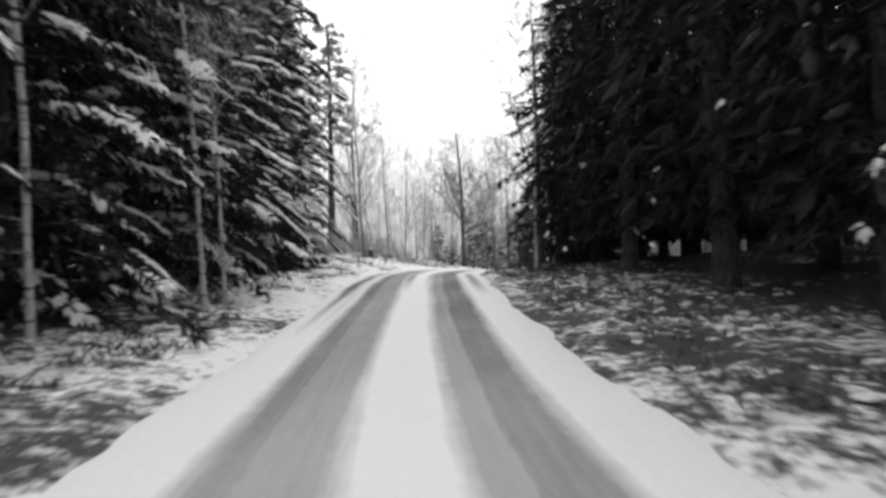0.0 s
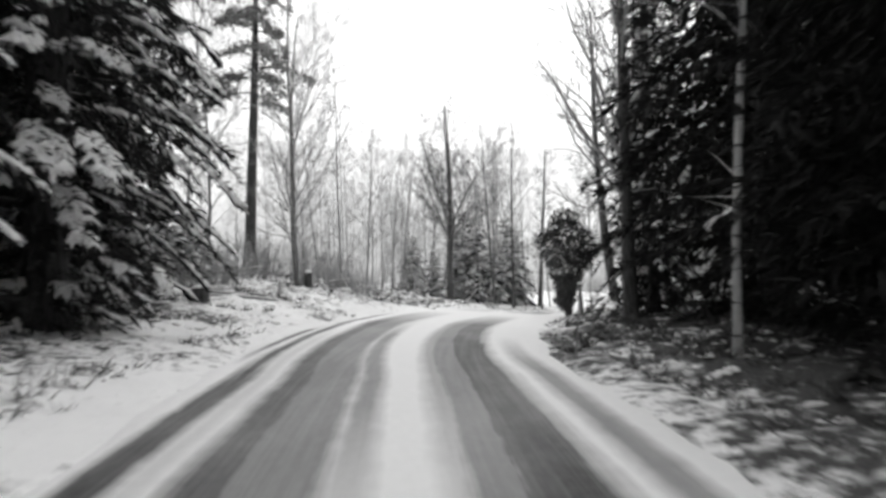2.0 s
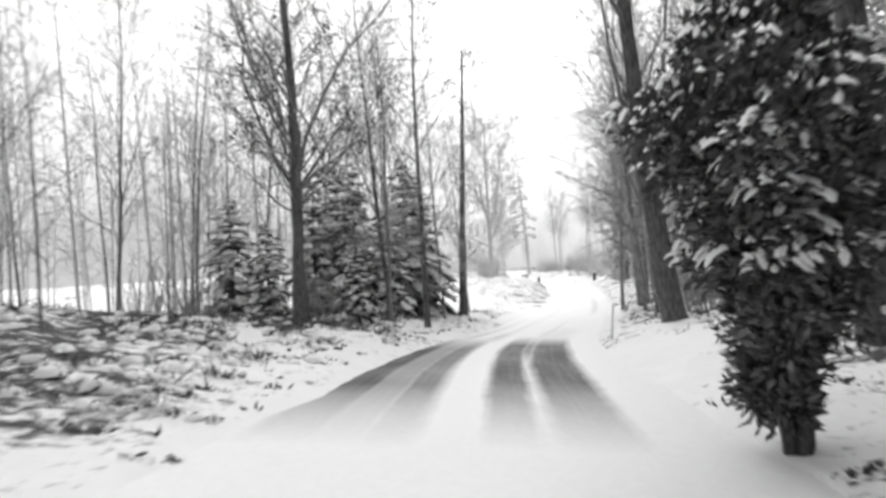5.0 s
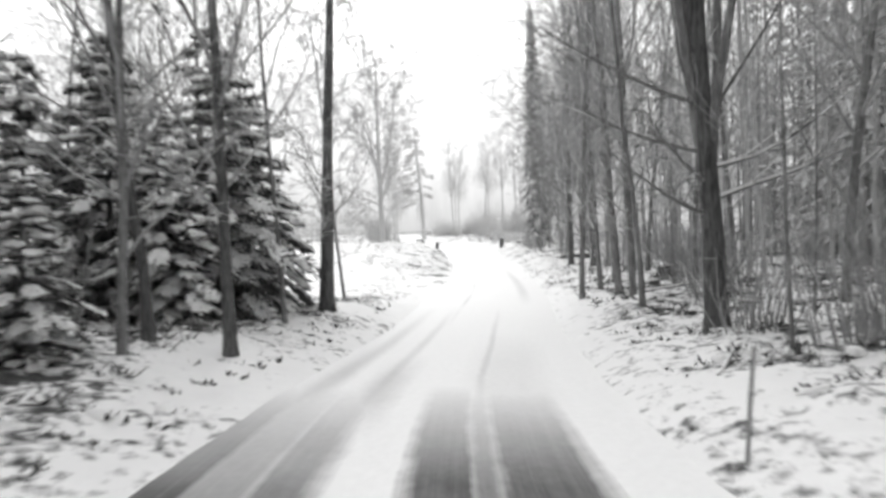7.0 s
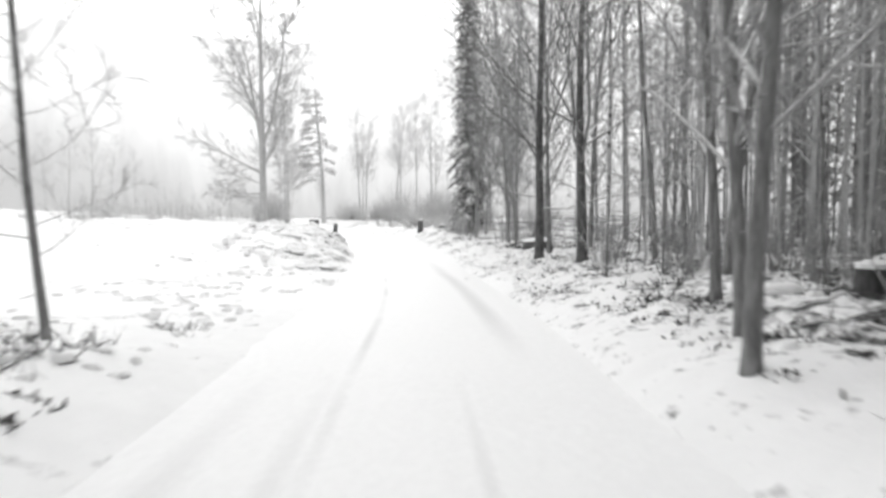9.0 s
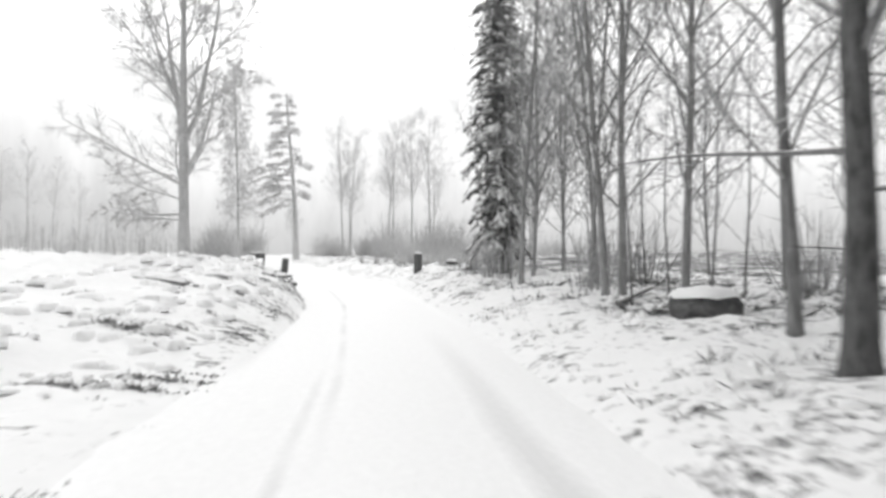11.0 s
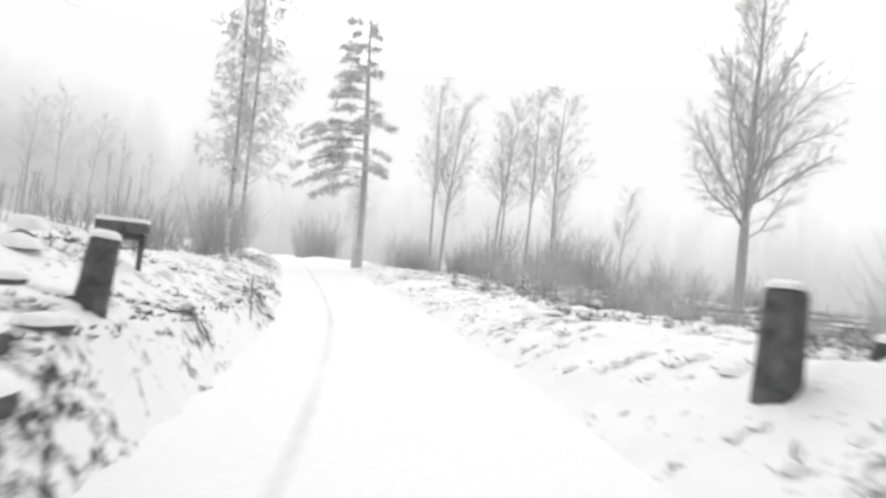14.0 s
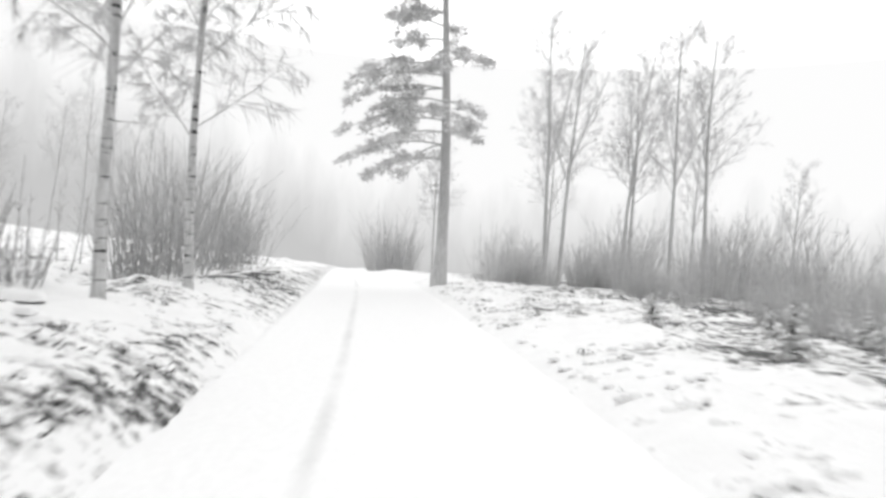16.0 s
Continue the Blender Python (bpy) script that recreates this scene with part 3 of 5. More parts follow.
HABITS = {
    "slender": habit(height=11, radius=0.075, wobble=(0.03, 0.14, 0.2, 0.2), limbs=((3.4, 20, 70, 5, 0.032), (4.6, 200, 68, 4.4, 0.028)), twiggy=1.4, kids=(30, 8, 5), first=(0.14, 0.2, 0.15), angle=(42, 42, 40), ratio=(0.27, 0.5, 0.8), shape=arching),
    "stout": habit(height=12, radius=0.1, wobble=(0.035, 0.14, 0.2, 0.2), limbs=((4.4, 40, 66, 5, 0.035),), twiggy=1.4, kids=(28, 8, 5), first=(0.16, 0.2, 0.15), angle=(50, 44, 42), ratio=(0.24, 0.48, 0.75), shape=arching),
    "withered": habit(height=12, radius=0.19, wobble=(0.03, 0.16, 0.2, 0.2), limbs=((4.2, 0, 58, 6.4, 0.07), (4.4, 180, 56, 6.4, 0.07), (3.8, 10, 34, 4.2, 0.045), (3.6, 190, 30, 3.4, 0.04), (4.9, 250, 66, 6, 0.055), (3.9, 340, 44, 4.8, 0.05)), twiggy=1.6, kids=(28, 8, 5), first=(0.3, 0.2, 0.15), angle=(56, 44, 42), ratio=(0.22, 0.48, 0.75), thin=(0.25, 0.5, 0.6), shape=arching),
    "upright": habit(height=9, radius=0.14, twiggy=1.4, kids=(26, 8, 5), first=(0.16, 0.2, 0.15), angle=(62, 44, 42), ratio=(0.16, 0.48, 0.75), thin=(0.16, 0.5, 0.6), wobble=(0.012, 0.14, 0.2, 0.2), lean=0.004),
    "roadside": habit(height=11, radius=0.17, twiggy=1.8, kids=(14, 9, 6), first=(0.34, 0.15, 0.15), angle=(46, 42, 44), ratio=(0.3, 0.42, 0.6), thin=(0.34, 0.42, 0.6), lean=0.005, wobble=(0.02, 0.12, 0.2, 0.2),
                      limbs=((3.2, 172, 46, 3.4, 0.06), (3.6, 188, 62, 4.4, 0.055), (3.3, 15, 22, 2.8, 0.04), (4.2, 150, 66, 5, 0.05), (2.5, 180, 14, 2.0, 0.028), (2.9, 200, 30, 3.2, 0.04), (3.0, 350, 8, 2.2, 0.03))),
    "pole": habit(height=11, radius=0.06, wobble=(0.028, 0.14, 0.2, 0.2), twiggy=1.4, kids=(42, 6, 4), first=(0.1, 0.3, 0.2), angle=(62, 44, 42), ratio=(0.17, 0.48, 0.8), thin=(0.22, 0.6, 0.7)),
    "forked": habit(height=12, radius=0.13, kids=(18, 10, 6), first=(0.2, 0.2, 0.15), angle=(48, 42, 44), ratio=(0.34, 0.4, 0.6), thin=(0.36, 0.42, 0.6), taper=(0.15, 0.2, 0.4, 0.6),
                    limbs=((2.5, 170, 64, 7, 0.04), (2.9, 20, 62, 6, 0.036), (3.4, 100, 54, 5, 0.03), (3.0, 280, 52, 5, 0.03), (1.6, 200, 8, 2.6, 0.025), (1.9, 350, 12, 3.0, 0.03))),
    "leaning": habit(height=13, radius=0.2, kids=(14, 9, 6), first=(0.42, 0.2, 0.15), angle=(48, 40, 44), ratio=(0.36, 0.4, 0.42), thin=(0.4, 0.45, 0.6)),
    "parted": habit(height=12, radius=0.15, kids=(16, 9, 6), first=(0.4, 0.1, 0.15), angle=(34, 36, 42), ratio=(0.22, 0.24, 0.5), thin=(0.45, 0.4, 0.6), taper=(0.3, 0.2, 0.4, 0.6), wobble=(0.03, 0.05, 0.18, 0.2),
                    limbs=((1.6, 150, 78, 9.5, 0.085), (1.9, 20, 76, 9.0, 0.075), (2.4, 260, 78, 8.5, 0.065), (1.7, 160, 10, 1.8, 0.032), (1.9, 345, 4, 4.4, 0.042), (2.3, 335, 7, 4.2, 0.038), (2.5, 155, 6, 2.2, 0.03), (3.1, 150, 10, 2.4, 0.03), (2.1, 170, 16, 1.6, 0.028))),
    "oak": habit(height=15, radius=0.235, lean=0.0, twiggy=2.6, kids=(14, 15, 8), first=(0.36, 0.12, 0.12), angle=(44, 44, 42), ratio=(0.42, 0.36, 0.6), finest=0.011,
                 thin=(0.34, 0.36, 0.6), wobble=(0.008, 0.16, 0.26, 0.3), lift=(0.02, 0.08, 0.02, -0.04), shape=lambda f: 1.1 - 0.5 * f,
                 limbs=((1.8, 185, 10, 3.2, 0.05), (2.05, 170, 14, 4.2, 0.06), (3.2, 176, 18, 5.4, 0.075), (3.4, 4, 52, 4.4, 0.085), (3.3, 80, 30, 5, 0.06), (3.0, 280, 25, 4.4, 0.055), (2.6, 200, 8, 3.6, 0.045), (4.6, 170, 60, 7.5, 0.13), (5.0, 10, 66, 7.5, 0.12), (6.2, 120, 66, 6, 0.09))),
    "lime": habit(height=14, radius=0.24, twiggy=2.0, kids=(24, 18, 9), first=(0.24, 0.12, 0.12), angle=(44, 36, 34), ratio=(0.42, 0.34, 0.8), finest=0.0055,
                  thin=(0.42, 0.36, 0.6), lift=(0.02, 0.06, 0.06, 0.02), shape=lambda f: 1.1 - 0.75 * f,
                  limbs=((3.6, 0, 64, 8.6, 0.07), (3.9, 120, 62, 8.4, 0.07), (4.3, 240, 68, 8.4, 0.07), (4.8, 60, 56, 7, 0.06), (5.2, 180, 54, 7, 0.06), (5.6, 300, 60, 7, 0.06), (3.3, 200, 36, 4.6, 0.04), (3.7, 20, 38, 4.8, 0.04), (4.2, 90, 46, 5.6, 0.05), (4.5, 330, 46, 5.6, 0.05))),
    "birch": habit(height=13, radius=0.08, twiggy=2.6, kids=(34, 12, 8), first=(0.2, 0.2, 0.15), angle=(44, 46, 48), ratio=(0.145, 0.5, 0.7),
                   thin=(0.3, 0.5, 0.6), lift=(0.02, 0.0, -0.3, -0.5), finest=0.007),
    "young_birch": habit(height=12, radius=0.05, kids=(30, 8, 6), first=(0.3, 0.2, 0.15), angle=(40, 46, 48), ratio=(0.18, 0.5, 0.6), thin=(0.3, 0.5, 0.6)),
    "copse": habit(height=13, radius=0.11, twiggy=1.9, wobble=(0.02, 0.06, 0.12, 0.1), kids=(22, 9, 6), first=(0.38, 0.2, 0.12), angle=(50, 42, 40), ratio=(0.25, 0.46, 0.75), thin=(0.36, 0.4, 0.6), finest=0.0065,
                   limbs=((5.4, 0, 68, 5.5, 0.05), (6.2, 150, 66, 5, 0.045))),
    "sapling": habit(height=4.5, radius=0.024, levels=2, kids=(14, 4, 3), first=(0.2, 0.2, 0.2), angle=(38, 40, 40), ratio=(0.35, 0.45, 0.4), finest=0.004),
}


def joined(soups):
    whole = Soup()
    for s in soups:
        if s.count:
            whole.add(np.concatenate(s.v), s.f)
    return whole


def bare_tree(name, kind, stem, fine, label, category, stems=1, limbs=False):
    """A leafless tree. With limbs, each main limb is a part of its own; otherwise the fine crown is one."""
    root = new(name)
    p = HABITS[kind]
    crowns = []
    for k in range(stems):
        wood, twigs = Soup(), []
        a = RNG.uniform(0, 6.28) if stems == 1 else 6.28 * k / stems + RNG.normal(0, 0.3)
        out = 0 if stems == 1 else 0.14 + 0.03 * stems
        way = unit((math.cos(a) * (p["lean"] + out * 0.5), math.sin(a) * (p["lean"] + out * 0.5), 1))
        f = 1 if stems == 1 else RNG.uniform(0.75, 1)
        limb(wood, twigs, (math.cos(a) * out * 0.7, math.sin(a) * out * 0.7, -0.15), way, p["height"] * f, p["radius"] * f, 0, p)
        part("trunk", wood, stem, root, smooth=True)
        crowns += twigs
    if limbs:
        for s in crowns:
            part("limb", s, fine, root)
    else:
        part("crown", joined(crowns), fine, root, kind="stuff")
    return tagged(root, label, category)


def along(spine, w):
    i = np.minimum((w * 5).astype(int), 4)
    return spine[i] + (spine[i + 1] - spine[i]) * (w * 5 - i)[:, None]


def spruce(name, height_, reach, low, needles, label, snow=0.5, dense=1.0, droop=0.3, fine=1.0, clump=1.0):
    """A spruce: whorls of drooping boughs with hanging sprays, snow lying along them."""
    root = new(name)
    wood, crown, white = Soup(), Soup(), Soup()
    top = np.array([RNG.normal(0, 0.1), RNG.normal(0, 0.1), height_])
    wood.tube([(0, 0, -0.2), (0, 0, 0.4), top * 0.5, top], (height_ * 0.019, height_ * 0.014, height_ * 0.009, 0.01), 8)
    up = np.array([0, 0, 1.0])
    z = low
    while z < height_ * 0.985:
        f = (z - low) / (height_ - low)
        r0 = reach * ((1 - f) ** 0.75) * (0.72 + 0.28 * min(1, f * 6)) + 0.12
        n = RNG.integers(5, 8) if f < 0.85 else 4
        spin = RNG.uniform(0, 6.28)
        for k in range(n):
            a = spin + 6.28 * k / n + RNG.normal(0, 0.15)
            r = r0 * RNG.uniform(0.55, 1.25)
            out = np.array([math.cos(a), math.sin(a), 0.0])
            side = np.array([-out[1], out[0], 0.0])
            u = np.linspace(0, 1, 6)[:, None]
            rise = 0.25 * (1 - f) * u - droop * u * u * (1.3 - f) - 0.05 * u
            lift = RNG.normal(0, 0.09) * (0.24 + 0.012 * height_) * 2
            spine = top * (z / height_) + up * lift + out * r * u + up * r * (rise * RNG.uniform(0.6, 1.45) + 0.35 * f * u)
            if snow > 0.2:
                wood.tube(spine[::2], (0.012 + 0.008 * r, 0.01, 0.004), 3)
            m = max(8, int(r * 46 * dense))
            w = RNG.uniform(0.1, 1.0, m) ** 0.8
            hand = np.where(RNG.random(m) < 0.5, -1, 1)[:, None]
            sag = (RNG.random(m) ** 1.5 * 1.3 - 0.1)[:, None]
            way = unit(out * RNG.uniform(0.3, 1.0, m)[:, None] + side * hand * RNG.uniform(0.1, 1.0, m)[:, None] - up * sag)
            flat = unit(np.cross(way, unit(RNG.normal(0, 0.5, (m, 3)) + up)))
            size = (0.12 + 0.17 * r0 ** 0.5) * RNG.uniform(0.5, 1.3, m) * fine
            crown.blades(along(spine, w), way, flat, size, size * RNG.uniform(0.12, 0.24, m), 0.25)
            if snow > 0 and noise.noise((a * 1.7, z * 1.3, height_)) > 0.3 - snow * 0.5:
                # clumps of snow on the bough and its side sprays, bent down by their weight
                q = max(2, int(r * 13 * min(snow, 1.3) * clump * RNG.uniform(0.6, 1.3)))
                patch = RNG.uniform(0.25, 1.0, int(RNG.integers(1, 3)))
                w = np.repeat(np.clip(RNG.choice(patch, q) + RNG.normal(0, 0.08, q), 0.12, 1), 6)
                hand = np.repeat(RNG.uniform(-1, 1, q), 6)
                spread_ = np.tile(np.linspace(-0.8, 0.8, 6), q) + RNG.normal(0, 0.12, 6 * q)
                side_way = side * (hand + spread_)[:, None]
                way = unit(out * RNG.uniform(0.55, 1, 6 * q)[:, None] + side_way - up * RNG.uniform(0.15, 0.7, 6 * q)[:, None])
                size = np.repeat((0.06 + 0.06 * r0 ** 0.5) * RNG.uniform(0.6, 1.4, q), 6) * RNG.uniform(0.6, 1.2, 6 * q) * (1.1 - 0.35 * np.abs(spread_))
                foot = along(spine, w) + side * (hand * 0.1)[:, None] + up * 0.025
                white.pads(foot, way, size, size * RNG.uniform(0.1, 0.2, 6 * q), size * RNG.uniform(0.08, 0.15, 6 * q))
                # the dark sprays that hang below them
                flat = unit(np.cross(way, up + RNG.normal(0, 0.3, (6 * q, 3))))
                crown.blades(foot - up * 0.05, unit(way - up * 0.35), flat, size * 1.25, size * 0.28, 0.2)
        if height_ > 12:
            # the dark inner sprays that fill the crown
            close = dense > 1
            m = int((26 + 16 * r0) * (5 if dense > 2 else 2.2 if close else 1))
            a = RNG.uniform(0, 6.28, m)
            out = np.c_[np.cos(a), np.sin(a), 0 * a]
            at = top * (z / height_) + out * (r0 * RNG.uniform(0.08, 0.72, m))[:, None] - up * RNG.uniform(-0.1, 0.35, m)[:, None]
            way = unit(out * 0.7 - up * RNG.uniform(0.2, 1.2, m)[:, None] + RNG.normal(0, 0.35, (m, 3)))
            size = RNG.uniform(0.25, 0.6, m) * (0.5 + 0.25 * r0) * (0.62 if close else 1)
            crown.blades(at, way, unit(np.cross(way, RNG.normal(0, 1, (m, 3)))), size, size * (0.2 if close else 0.3), 0.2)
        z += RNG.uniform(0.75, 1.2) * (0.24 + 0.012 * height_) / dense ** 0.5
    part("trunk", wood, BARK_DARK, root)
    boughs = part("crown", crown, needles, root, kind="stuff")
    if white.v:
        part("snow", white, SNOW, boughs, "white snow lying on the boughs", smooth=True, kind="stuff")
    return tagged(root, label, "spruce")


def pine(name, height_, first, reach, one_sided, needles, stem, label, lean=0.0, full=1.0):
    """A pine: a long bare trunk with stubs, and flat layered boughs of needle tufts up high."""
    root = new(name)
    wood, crown, boughs = Soup(), Soup(), Soup()
    u = np.linspace(0, 1, 9)[:, None]
    pts = np.array([lean, 0, 1.0]) * height_ * u + np.c_[0.1 * np.sin(u * 5), 0.08 * np.cos(u * 4), 0 * u] - np.array([0, 0, 0.2])
    wood.tube(pts, np.linspace(1, 0.25, 9) * height_ * 0.0165 * np.r_[1.3, np.ones(8)], 9)
    up = np.array([0, 0, 1.0])
    layers = int(height_ * (1.7 if one_sided else 1.5))
    for k in range(layers):
        f = first + (1 - first) * (k + RNG.uniform(0.2, 0.8)) / layers
        for j in range(2):
            a = RNG.uniform(0, 6.28)
            out = unit((math.cos(a) - one_sided * (1.1 - 0.8 * f), math.sin(a) * (0.6 if one_sided else 1), 0))
            side = np.array([-out[1], out[0], 0])
            g0 = (f - first) / (1 - first)
            r = reach * (1.05 - 0.7 * g0) * RNG.uniform(0.55, 1.15) * (1 if out[0] < 0.3 or not one_sided else 0.45)
            at = pts[0] + (pts[-1] - pts[0]) * f
            w = np.linspace(0, 1, 6)[:, None]
            bend = 0.1 * w - 0.45 * w * w * (1 - 0.6 * g0)
            spine = at + out * r * w + up * r * bend
            boughs.tube(spine[::1], (0.032, 0.028, 0.022, 0.016, 0.012, 0.007), 4)
            m = int(r * 260 * full)
            tuft = np.repeat(RNG.uniform(0.3, 1.0, 9), m // 9 + 1)[:m]
            g = np.clip(tuft + RNG.normal(0, 0.05, m), 0, 1)
            fan = 0.3 * r * np.sin(np.pi * (g * 0.75 + 0.12))
            c = along(spine, g) + side * (np.repeat(RNG.uniform(-1, 1, 9), m // 9 + 1)[:m] * fan + RNG.normal(0, 0.12, m))[:, None] + up * RNG.normal(0.02, 0.07, m)[:, None]
            way = unit(out * 0.8 + RNG.normal(0, 0.7, (m, 3)) * (1, 1, 0.6) - up * 0.15)
            flat = unit(np.cross(way, RNG.normal(0, 1, (m, 3))))
            size = RNG.uniform(0.12, 0.28, m)
            crown.blades(c, way, flat, size, size * 0.3, 0.2)
    for k in range(12):
        f, a = RNG.uniform(0.2, first), RNG.uniform(0, 6.28)
        at = pts[0] + (pts[-1] - pts[0]) * f
        boughs.tube([at, at + np.array([math.cos(a), math.sin(a), -0.1]) * RNG.uniform(0.3, 1.0)], (0.02, 0.008), 3)
    part("trunk", wood, stem, root, smooth=True)
    part("framework", boughs, stem, root, kind="stuff")
    part("crown", crown, needles, root, kind="stuff")
    return tagged(root, label, "pine")


def thicket(name, fine, high, stems, spread_, label):
    """A dense shrub of many thin upright stems."""
    root = new(name)
    s, fork = Soup(), Soup()
    for k in range(stems):
        a, r = RNG.uniform(0, 6.28), spread_ * RNG.random() ** 0.6
        at = np.array([math.cos(a) * r * 0.6, math.sin(a) * r * 0.6, -0.1])
        d = unit((math.cos(a) * 0.35 * r / spread_ + RNG.normal(0, 0.12), math.sin(a) * 0.35 * r / spread_ + RNG.normal(0, 0.12), 1))
        h = high * RNG.uniform(0.35, 1.1)
        mid = at + d * h * 0.5
        tip = at + d * h + RNG.normal(0, 0.08 * h, 3) * (1, 1, 0.2)
        s.tube([at, mid, tip], (0.013, 0.009, 0.004), 3)
        for j in range(2):
            b = at + (tip - at) * RNG.uniform(0.25, 0.9)
            fork.spikes(b[None], (b + unit(d + RNG.normal(0, 0.45, 3)) * h * RNG.uniform(0.2, 0.45))[None], 0.008)
    part("framework", s, fine, root, kind="stuff")
    part("crown", fork, fine, root, kind="stuff")
    return tagged(root, label, "shrub")


def juniper(name, label):
    """An evergreen bush: a full round head on a narrower skirt, its small leaves flecked with snow."""
    root = new(name)
    wood, crown, white = Soup(), Soup(), Soup()
    for k in range(4):
        a = 1.57 * k + 0.4
        wood.tube([(0.05 * math.cos(a), 0.05 * math.sin(a), -0.1), (0.14 * math.cos(a), 0.14 * math.sin(a), 1.2), (0.4 * math.cos(a), 0.4 * math.sin(a), 2.4)], (0.06, 0.045, 0.02), 6)
    up = np.array([0, 0, 1.0])

    z = np.r_[RNG.uniform(1.75, 3.35, 60), RNG.uniform(0.35, 1.9, 34)]
    reach = np.interp(z, (0.2, 0.7, 1.2, 1.7, 2.0, 2.4, 2.8, 3.1, 3.4), (0.14, 0.26, 0.42, 0.6, 0.78, 0.84, 0.72, 0.46, 0.12))
    a = RNG.uniform(0, 6.28, len(z))
    reach = reach * RNG.uniform(0.6, 1.12, len(z))
    for c, lump in zip(np.c_[np.cos(a) * reach - 0.06, np.sin(a) * reach, z], RNG.uniform(0.17, 0.3, len(z))):
        m = 170
        ball = unit(RNG.normal(0, 1, (m, 3)) * (1, 1, 0.9) + (0, 0, 0.25))
        way = unit(ball + RNG.normal(0, 0.45, (m, 3)))
        long = RNG.uniform(0.05, 0.13, m)
        crown.blades(c + ball * lump * RNG.uniform(0.35, 1, (m, 1)), way, unit(np.cross(way, RNG.normal(0, 1, (m, 3)))), long, long * 0.42, 0.2)
        if c[2] > 1.3:
            m = int(RNG.integers(12, 34))
            ball = unit(RNG.normal(0, 1, (m, 3)) * (1, 1, 0.4) + (0, 0, 0.8))
            way = unit(ball * (1, 1, 0.2) + RNG.normal(0, 0.3, (m, 3)) - up * 0.2)
            long = RNG.uniform(0.05, 0.13, m)
            white.pads(c + ball * lump * 0.98, way, long, long * 0.3, long * 0.2)
    m = 5000
    q = RNG.uniform(0.2, 3.2, m)
    r = np.interp(q, (0.2, 0.7, 1.2, 1.7, 2.0, 2.4, 2.8, 3.2), (0.12, 0.24, 0.4, 0.55, 0.7, 0.74, 0.6, 0.3)) * RNG.random(m) ** 0.5
    b = RNG.uniform(0, 6.28, m)
    way = unit(np.c_[np.cos(b), np.sin(b), np.full(m, 0.5)] + RNG.normal(0, 0.6, (m, 3)))
    crown.blades(np.c_[np.cos(b) * r - 0.06, np.sin(b) * r, q], way, unit(np.cross(way, RNG.normal(0, 1, (m, 3)))), RNG.uniform(0.08, 0.16, m), RNG.uniform(0.03, 0.06, m), 0.2)
    part("trunk", wood, BARK_DARK, root)
    head = part("crown", crown, BUSH_LEAVES, root, kind="stuff")
    part("snow", white, SNOW, head, "snow caught on the leaf tips", smooth=True, kind="stuff")
    return tagged(root, label, "bush")


def withered_tree(name, label):
    """A straight tree that keeps clumps of withered leaves on short side twigs."""
    root = bare_tree(name, "withered", BARK_RUGGED, BARK_GREY, label, "tree")
    s = Soup()
    twig = next(ob for ob in root.children if ob.name.startswith("crown")).data
    tips = np.empty(len(twig.vertices) * 3)
    twig.vertices.foreach_get("co", tips)
    tips = tips.reshape(-1, 3)
    tips = tips[(tips[:, 2] > 3.2) & (tips[:, 2] < 8.5) & (np.hypot(tips[:, 0], tips[:, 1]) > 0.3)]
    for c in tips[RNG.integers(0, len(tips), 210)]:
        m = int(RNG.integers(3, 12))
        way = unit(RNG.normal(0, 0.6, (m, 3)) - np.array([0, 0, 0.6]))
        size = RNG.uniform(0.07, 0.14, m)
        s.blades(c + RNG.normal(0, 0.08, (m, 3)), way, unit(np.cross(way, RNG.normal(0, 1, (m, 3)))), size, size * 0.5, 0.2)
    part("leaves", s, LEAVES_DRY, root, "withered brown leaves", kind="stuff")
    return root


PROTOS = {}


def plant(kind, x, y, tall=None, turn=None, tilt=(0, 0), **tag):
    """Sets a tree of that kind at x, y on the ground: built once for each variant, then copied."""
    made = PROTOS.setdefault(kind, [])
    maker, natural, variants = KINDS[kind]
    size = (tall or natural * RNG.uniform(0.85, 1.12)) / natural
    turn = RNG.uniform(0, 360) if turn is None else turn
    m = pose(x, y, height(x, y) - 0.03, *tilt) @ pose(0, 0, 0, 0, 0, turn) @ Matrix.Diagonal((size, size, size, 1))
    if len(made) < variants:
        ob = maker()
        made.append(ob)
    else:
        ob = copy_thing(made[int(RNG.integers(len(made)))], Matrix.Identity(4))
    ob.matrix_basis = m
    return tagged(ob, **tag)


